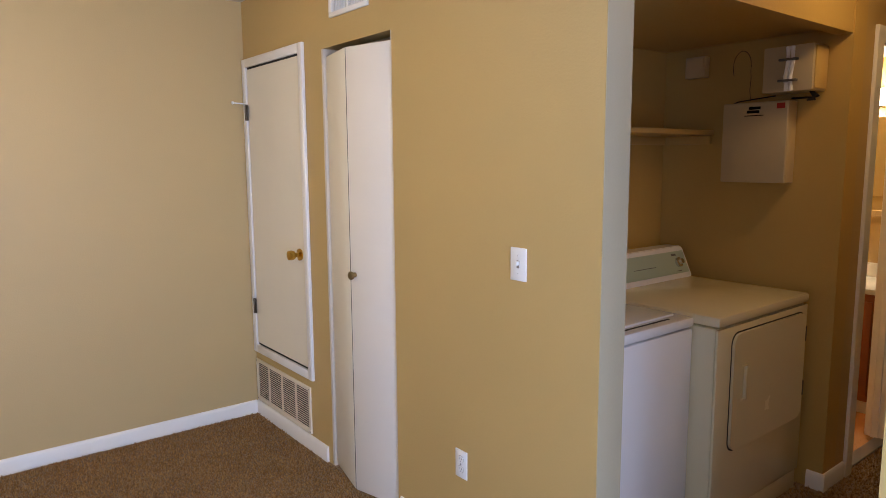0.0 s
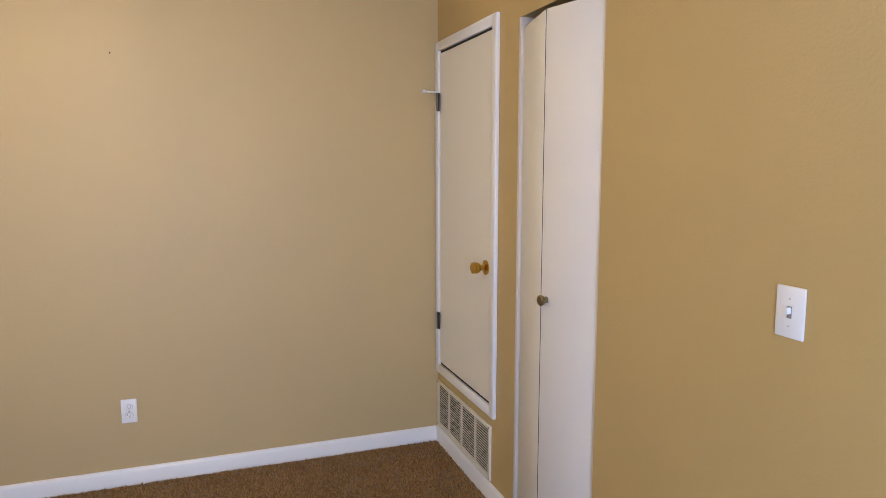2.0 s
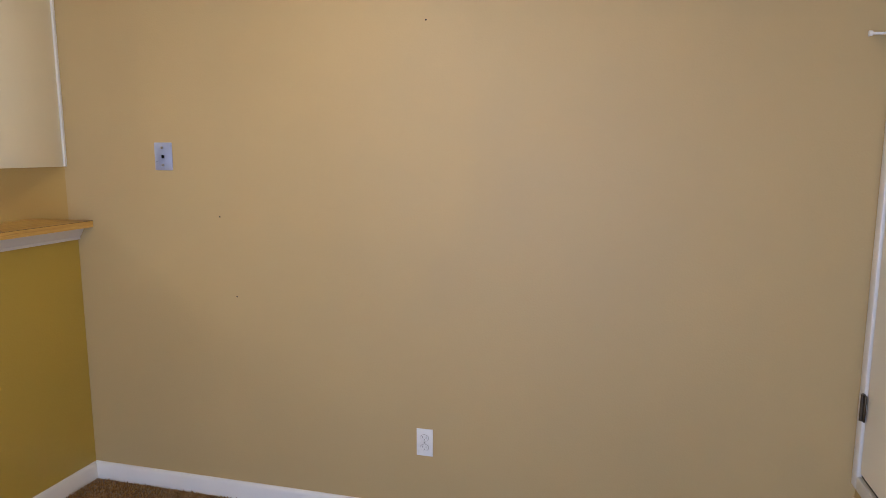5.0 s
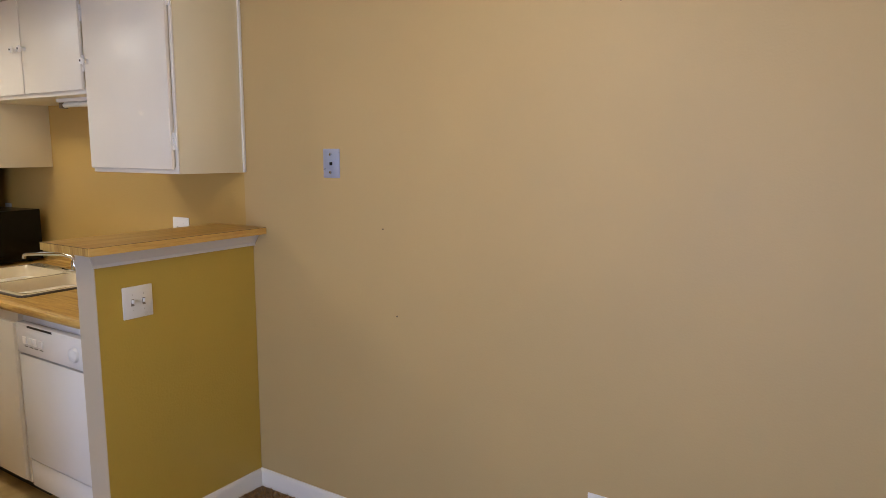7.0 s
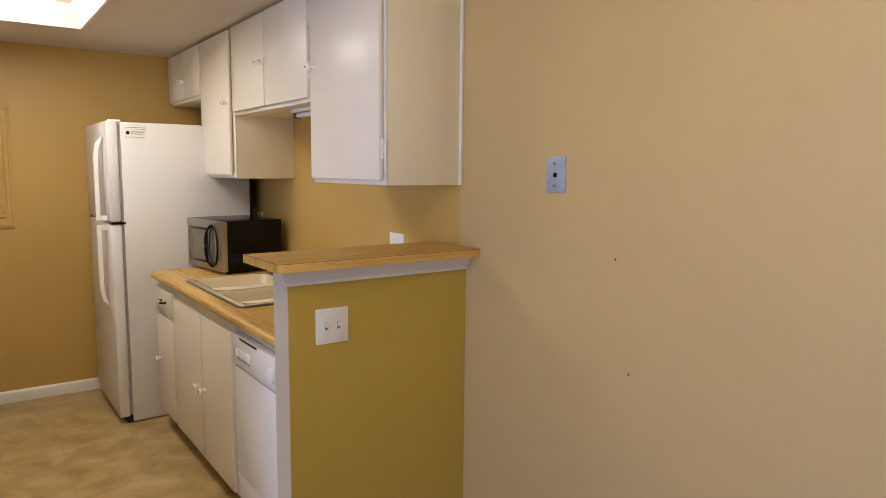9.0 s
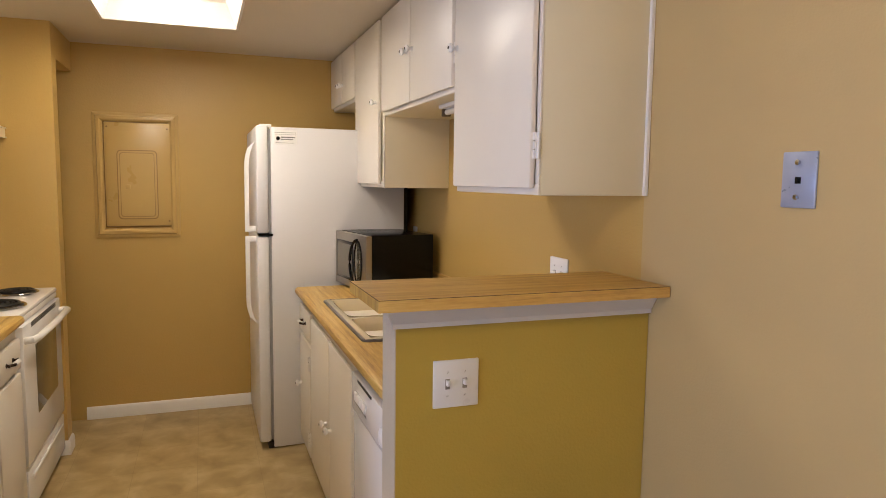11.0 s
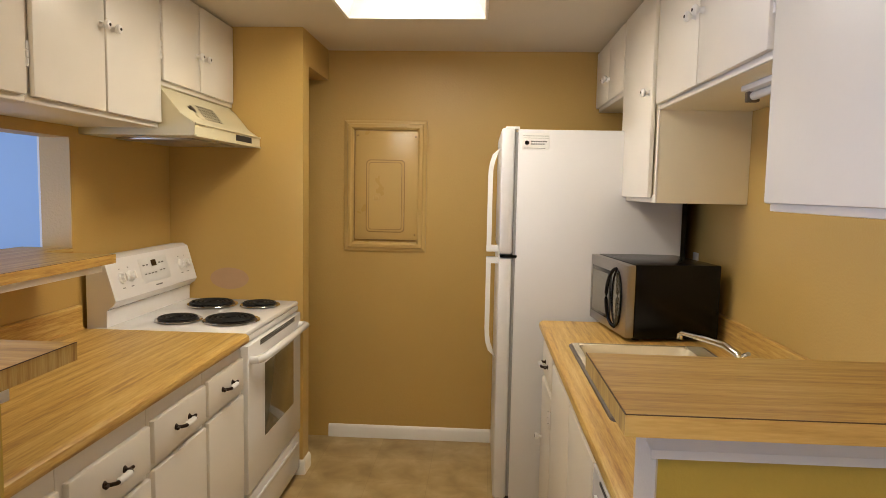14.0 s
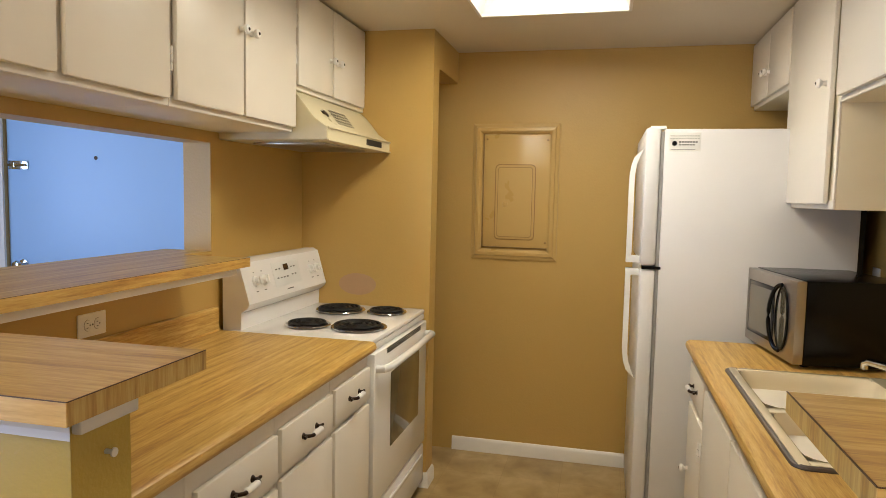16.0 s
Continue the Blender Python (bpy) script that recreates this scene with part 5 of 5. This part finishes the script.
part("frame", boxes((LX0 - 0.012, LX1 + 0.012, LY0 - 0.012, LY0 + 0.002, KC - 0.008, KC + 0.004), (LX0 - 0.012, LX1 + 0.012, LY1 - 0.002, LY1 + 0.012, KC - 0.008, KC + 0.004), (LX0 - 0.012, LX0 + 0.002, LY0, LY1, KC - 0.008, KC + 0.004), (LX1 - 0.002, LX1 + 0.012, LY0, LY1, KC - 0.008, KC + 0.004), bev=0.002), M_TRIM, lb)
part("ceiling_pan", boxes((i0 - 0.01, i1 + 0.01, j0 - 0.01, j1 + 0.01, zt2, zt2 + 0.005)), M_TRIM, lb, "white pan behind the lamp", smooth=False)
dm = bmesh.new()
lathe(dm, [(0.985, 0.0), (1.0, -0.012), (0.97, -0.035), (0.88, -0.055), (0.70, -0.070), (0.40, -0.078), (0, -0.080)], T((LX0 + LX1) / 2, (LY0 + LY1) / 2, zt2) @ Matrix.Diagonal((0.515, 0.215, 1, 1)), 48)
part("diffuser", dm, M_BOXGLOW, lb, "glowing oval acrylic diffuser")

# ---- dining chandelier ----
hxc, hyc = -1.78, -1.62
ch = thing("chandelier", "bronze chandelier with upturned glass shades", "chandelier", (hxc, hyc, DC))
part("column", lathe(bmesh.new(), [(0, 1.872), (0.010, 1.874), (0.016, 1.884), (0.012, 1.897), (0.007, 1.904), (0.008, 1.96), (0.022, 2.0), (0.028, 2.03), (0.020, 2.06), (0.022, 2.08), (0.010, 2.10), (0.008, 2.40), (0.06, 2.43), (0.065, 2.456), (0, 2.456)], T(hxc, hyc, 0)), M_BRONZE, ch)
for k in range(5):
    a = radians(72 * k + 20)
    dx_, dy_ = math.cos(a), math.sin(a)
    am = part("arm", tube(bmesh.new(), [(hxc + dx_ * r, hyc + dy_ * r, z) for r, z in ((0.02, 2.07), (0.06, 2.05), (0.11, 2.05), (0.15, 2.07), (0.165, 2.10), (0.165, 2.13))], 0.007), M_BRONZE, ch)
    c_ = T(hxc + dx_ * 0.165, hyc + dy_ * 0.165, 2.13)
    sh = part("shade", lathe(bmesh.new(), [(0.022, 0.0), (0.040, 0.02), (0.052, 0.06), (0.060, 0.11), (0.057, 0.11), (0.049, 0.06), (0.037, 0.022), (0.020, 0.004)], c_, 24), M_SHADE, am, "frosted glass shade")
    sh.visible_shadow = False
    part("bulb", lathe(bmesh.new(), [(0.010, 0.01), (0.012, 0.03), (0.022, 0.055), (0.022, 0.07), (0.012, 0.088), (0, 0.092)], c_, 14), M_BULB, am, "lit bulb")

# ---- laundry alcove ----


def enamel_box(x0, x1, y0, y1, z0, z1):
    return boxes((x0, x1, y0, y1, z0, z1), bev=0.012)


DX0, DX1, DYF, DYB = 0.808, 1.586, -2.54, -1.82
dry = thing("clothes_dryer", "white front-door clothes dryer in the laundry alcove", "dryer", (1.2, -2.2, 0.0))
part("cabinet", enamel_box(DX0 + 0.004, DX1 - 0.004, DYF + 0.012, DYB, 0.09, 0.892), M_ALMOND, dry)
part("front_panel", boxes((DX0 + 0.002, DX1 - 0.002, DYF, DYF + 0.011, 0.10, 0.888), bev=0.005), M_ALMOND, dry)
part("top", boxes((DX0, DX1, DYF - 0.006, DYB, 0.896, 0.940), bev=0.014), M_ALMOND, dry)
part("toe_panel", boxes((DX0 + 0.004, DX1 - 0.004, DYF + 0.010, DYF + 0.03, 0.0, 0.088), bev=0.003), M_ALMOND, dry)


def rounded_panel(x0, x1, z0, z1, r, ya, yb):
    poly = []
    for cx, cz, a0 in ((x1 - r, z1 - r, 0), (x0 + r, z1 - r, 90), (x0 + r, z0 + r, 180), (x1 - r, z0 + r, 270)):
        poly += [(cx + r * math.cos(radians(a0 + 15 * k)), cz + r * math.sin(radians(a0 + 15 * k))) for k in range(7)]
    t = bmesh.new()
    extrude_profile(t, poly, "y", ya, yb)
    return t


part("door_gap", rounded_panel(0.914, 1.552, 0.362, 0.862, 0.05, DYF - 0.0015, DYF + 0.002), M_GAPSHADE, dry, "dark line round the door")
ddr = part("door", rounded_panel(0.920, 1.546, 0.368, 0.856, 0.046, DYF - 0.012, DYF), M_ALMOND, dry)
part("handle", boxes((0.998, 1.012, DYF - 0.026, DYF - 0.012, 0.576, 0.716), (0.985, 1.03, DYF - 0.016, DYF - 0.012, 0.569, 0.581), (0.985, 1.03, DYF - 0.016, DYF - 0.012, 0.711, 0.723), bev=0.004), M_ALMOND, ddr)
for z in (0.50, 0.755):
    part("hinge", boxes((1.546, 1.562, DYF - 0.012, DYF, z - 0.035, z + 0.035), bev=0.002), M_BRONZE, dry, "dark hinge")


def console(parent, x0, x1, yb, knobs):
    bm = bmesh.new()
    extrude_profile(bm, [(yb, 0.933), (yb - 0.16, 0.933), (yb - 0.158, 0.953), (yb - 0.10, 1.080), (yb - 0.085, 1.093), (yb, 1.093)], "x", x0, x1, 0.004)
    c = part("console", bm, M_APPL, parent)
    m = Matrix(((1, 0, 0), (0, 0.058 / 0.1396, -0.127 / 0.1396), (0, 0.127 / 0.1396, 0.058 / 0.1396))).to_4x4()
    base = T(0, yb - 0.1595, 0.955)
    fp = boxes((x0 + 0.02, x1 - 0.02, 0.012, 0.128, 0.0, 0.0025))
    fp.transform(base @ m)
    f_ = part("control_face", fp, M_GREENPANEL, c, "pale green control face")
    for kx_, kr in knobs:
        part("knob", lathe(bmesh.new(), [(kr, 0), (kr * 0.95, 0.012), (kr * 0.6, 0.016), (kr * 0.5, 0.03), (0, 0.031)], base @ m @ T(kx_, 0.068, 0.0025)), M_CHROME, f_, "chrome-faced knob")
    pr = boxes(((x0 + x1) / 2 - 0.09, (x0 + x1) / 2 + 0.09, 0.060, 0.063, 0.0025, 0.0031), (x1 - 0.13, x1 - 0.09, 0.105, 0.115, 0.0025, 0.0031), (x1 - 0.12, x1 - 0.08, 0.022, 0.026, 0.0025, 0.0031))
    pr.transform(base @ m)
    part("print", pr, M_TEXT, f_)
    return c


console(dry, DX0 + 0.01, DX1 - 0.01, DYB + 0.02, [(DX1 - 0.10, 0.026), (DX0 + 0.10, 0.034)])
for x in (DX0 + 0.06, DX1 - 0.06):
    for y in (DYF + 0.06, DYB - 0.05):
        part("foot", lathe(bmesh.new(), [(0.02, 0), (0.02, 0.01), (0.008, 0.012), (0.008, 0.09), (0, 0.09)], T(x, y, 0), 10), M_DARKPL, dry)
WX0, WX1, WYF = 0.135, 0.795, -2.445
wsh = thing("washing_machine", "white top-load washing machine beside the dryer", "washer", (0.46, -2.1, 0.0))
part("cabinet", enamel_box(WX0, WX1, WYF, -1.82, 0.03, 0.886), M_APPL, wsh)
part("top", boxes((WX0 - 0.001, WX1 + 0.001, WYF - 0.004, -1.82, 0.890, 0.932), bev=0.012), M_APPL, wsh)
part("lid", boxes((WX0 + 0.06, WX1 - 0.06, WYF + 0.05, -2.03, 0.933, 0.944), bev=0.005), M_APPL, wsh)
part("lid_slot", boxes((WX0 + 0.20, WX1 - 0.12, WYF + 0.030, WYF + 0.040, 0.9315, 0.9335)), M_GAPSHADE, wsh, "dark lid recess")
console(wsh, WX0 + 0.01, WX1 - 0.005, -1.80, [(WX1 - 0.09, 0.034), (WX0 + 0.2, 0.024)])
for x in (WX0 + 0.06, WX1 - 0.06):
    for y in (WYF + 0.06, -1.87):
        part("foot", lathe(bmesh.new(), [(0.02, 0), (0.02, 0.03), (0, 0.03)], T(x, y, 0), 10), M_DARKPL, wsh)
shf = thing("laundry_shelf", "tan painted board shelf above the washer and dryer", "shelf", (0.9, -1.86, 1.66))
part("board", boxes((0.122, 1.638, -2.012, -1.722, 1.664, 1.688), bev=0.002), M_PANELPAINT, shf)
part("cleat", boxes((0.122, 1.638, -1.742, -1.722, 1.62, 1.663), (1.62, 1.638, -2.0, -1.742, 1.62, 1.663), bev=0.002), M_PANELPAINT, shf)

# boxes on the alcove side wall
bx = thing("alarm_panel", "beige metal alarm control box on the alcove wall", "alarm panel", (1.6, -2.26, 1.43))
part("case", boxes((1.552, 1.638, -2.415, -2.105, 1.432, 1.806), bev=0.004), M_BOXPAINT, bx)
part("door", boxes((1.545, 1.552, -2.412, -2.108, 1.436, 1.803), bev=0.003), M_BOXPAINT, bx)
part("logo", boxes((1.5442, 1.545, -2.290, -2.235, 1.772, 1.785), (1.5442, 1.545, -2.285, -2.225, 1.755, 1.768), (1.5442, 1.545, -2.305, -2.215, 1.742, 1.746)), M_DARKPL, bx, "dark maker's mark")
part("red_tag", boxes((1.5442, 1.545, -2.402, -2.365, 1.770, 1.795)), M_RED, bx, "red tag")
eb = thing("meter_box", "open grey-beige equipment box with strapped cables", "equipment box", (1.57, -2.42, 1.83))
part("case", boxes((1.500, 1.638, -2.53, -2.315, 1.838, 2.035), bev=0.003), M_BOXPAINT, eb)
part("side_cover", boxes((1.515, 1.632, -2.537, -2.530, 1.846, 2.028), bev=0.003), M_PANELPAINT, eb)
for y in (-2.445, -2.425):
    sp = tube(bmesh.new(), [(1.495, y, 1.84), (1.488, y + 0.004, 1.90), (1.490, y - 0.004, 1.96), (1.494, y, 2.03)], 0.010, 8)
    part("strap", sp, M_PLATE, eb, "white strap")
for z in (1.885, 1.975):
    part("latch", boxes((1.480, 1.500, -2.47, -2.39, z - 0.005, z + 0.005), bev=0.002), M_TEXT, eb)
wr = bmesh.new()
for k in range(4):
    tube(wr, [(1.56 + 0.01 * k, -2.50, 1.838), (1.555, -2.515 - 0.008 * k, 1.815), (1.56, -2.52 + 0.01 * k, 1.80), (1.60, -2.50, 1.812), (1.632, -2.45 + 0.02 * k, 1.818)], 0.0045, 6)
loop = [(1.633, -2.145 + 0.045 * math.cos(radians(a)), 1.985 + 0.075 * math.sin(radians(a))) for a in range(-30, 200, 15)]
tube(wr, loop + [(1.633, -2.192, 1.93), (1.630, -2.19, 1.87), (1.625, -2.20, 1.82)], 0.0013, 6)
tube(wr, [(1.60, -2.33, 1.832), (1.59, -2.22, 1.822), (1.62, -2.14, 1.818), (1.634, -2.08, 1.80)], 0.003, 6)
single("cable_bundle", wr, M_WIRE, "black cables hanging from the equipment box", "cable")
cm_ = thing("door_chime", "small beige door chime box on the alcove wall", "door chime", (1.62, -1.915, 1.95))
part("cover", boxes((1.594, 1.638, -1.972, -1.862, 1.952, 2.056), bev=0.004), M_BOXPAINT, cm_)
part("front", boxes((1.590, 1.594, -1.964, -1.870, 1.960, 2.048), bev=0.002), M_BOXPAINT, cm_)

# ---- bathroom glimpse ----
va = thing("bathroom_vanity", "reddish wood bathroom vanity with a white top", "vanity", (3.03, -2.0, 0.008))
part("body", boxes((2.80, 3.27, -2.50, -1.5, 0.09, 0.745), bev=0.003), M_OAKV, va)
part("kick", boxes((2.83, 3.27, -2.50, -1.5, 0.008, 0.09)), M_TRIM, va, "white kick board", smooth=False)
part("top", boxes((2.775, 3.275, -2.505, -1.48, 0.747, 0.78), (3.255, 3.275, -2.505, -1.48, 0.78, 0.87), bev=0.005), M_BATHTOP, va, "white cultured marble top")
part("door", boxes((2.782, 2.80, -2.40, -2.0, 0.13, 0.70), bev=0.004), M_OAKV, va)
structure("trim_bath_rail", boxes((3.262, 3.28, -2.505, -1.03, 1.17, 1.21), bev=0.004), M_WALL, "tan painted chair rail")
bl = thing("bath_light", "lit globe bulbs above the bathroom mirror", "lamp", (3.24, -2.1, 1.98))
part("backplate", boxes((3.255, 3.279, -2.48, -1.7, 1.86, 1.98), bev=0.004), M_CHROME, bl)
for y in (-2.40, -2.24, -2.08, -1.92):
    g2 = bmesh.new()
    bmesh.ops.create_uvsphere(g2, u_segments=16, v_segments=10, radius=0.055)
    g2.transform(T(3.195, y, 1.92))
    part("globe_bulb", g2, M_BATHBULB, bl, "lit globe bulb")
mr = thing("bath_mirror", "frameless mirror above the bathroom vanity", "mirror", (3.27, -2.0, 1.3))
mm_ = material("mirror_silver", srgb(235, 235, 235), 0.02, metal=1.0, var=0.0, rough_var=0.0)
part("glass", boxes((3.272, 3.279, -2.48, -1.6, 1.30, 1.80)), mm_, mr, smooth=False)
structure("trim_threshold", boxes((1.945, 2.490, -2.625, -2.56, 0.0, 0.012), bev=0.003), M_STEEL, "metal carpet threshold strip")

# ---- hall light ----
hl = thing("hall_light", "frosted glass flush-mount dome light on the hall ceiling", "ceiling light", (1.30, -3.08, DC))
part("pan", lathe(bmesh.new(), [(0, 0), (0.15, 0), (0.15, -0.02), (0.13, -0.025), (0, -0.025)], T(1.30, -3.08, DC)), M_TRIM, hl)
part("dome", lathe(bmesh.new(), [(0.13, -0.025), (0.125, -0.05), (0.09, -0.085), (0.04, -0.10), (0, -0.103)], T(1.30, -3.08, DC), 28), glow_material("lit_dome_glass", (1.0, 0.70, 0.36), HALL_LIGHT * 4), hl, "glowing glass dome")

# ---- carpet pile ----


def carpet_pile(name, x0, x1, y0, y1, count, seed):
    """Short leaning tufts of cut pile, three faces each."""
    rng = np.random.default_rng(seed)
    px, py = rng.uniform(x0, x1, count), rng.uniform(y0, y1, count)
    h, rad = rng.uniform(0.006, 0.013, count), rng.uniform(0.0025, 0.0045, count)
    lean = rng.normal(0, 0.004, (count, 2))
    ang = rng.uniform(0, 6.283, count)
    co = np.zeros((count, 4, 3))
    for k in range(3):
        co[:, k, 0] = px + rad * np.cos(ang + k * 2.0944)
        co[:, k, 1] = py + rad * np.sin(ang + k * 2.0944)
        co[:, k, 2] = -0.001
    co[:, 3, 0], co[:, 3, 1], co[:, 3, 2] = px + lean[:, 0], py + lean[:, 1], h
    base = np.arange(count)[:, None] * 4
    tri = np.concatenate([base + np.array(t) for t in ((0, 1, 3), (1, 2, 3), (2, 0, 3))])
    me = bpy.data.meshes.new(name)
    me.from_pydata(co.reshape(-1, 3).tolist(), [], tri.tolist())
    me.materials.append(M_PILE)
    return tagged(new(name, me), "short brown cut-pile carpet tufts", "carpet", kind="stuff")


def pile_material():
    m = bpy.data.materials.new("carpet_pile")
    m.use_nodes = True
    n, l = m.node_tree.nodes, m.node_tree.links
    p = n["Principled BSDF"]
    geo = n.new("ShaderNodeNewGeometry")
    ramp = n.new("ShaderNodeValToRGB")
    e = ramp.color_ramp.elements
    e[0].position, e[0].color = 0.0, srgb(90, 62, 28)
    e[1].position, e[1].color = 1.0, srgb(196, 158, 102)
    k = e.new(0.55)
    k.color = srgb(146, 108, 60)
    big = n.new("ShaderNodeTexNoise")
    big.inputs["Scale"].default_value, big.inputs["Detail"].default_value = 7, 3
    l.new(geo.outputs["Position"], big.inputs["Vector"])
    mx = n.new("ShaderNodeMix")
    mx.inputs["Factor"].default_value = 0.35
    l.new(geo.outputs["Random Per Island"], mx.inputs["A"])
    l.new(big.outputs["Fac"], mx.inputs["B"])
    l.new(mx.outputs["Result"], ramp.inputs["Fac"])
    l.new(ramp.outputs["Color"], p.inputs["Base Color"])
    p.inputs["Roughness"].default_value = 0.9
    return m


M_PILE = pile_material()
carpet_pile("carpet_tufts", -3.15, -0.014, -2.3, -0.014, 110000, 3)
carpet_pile("carpet_tufts", 1.3, 2.75, -3.5, -2.52, 16000, 5)
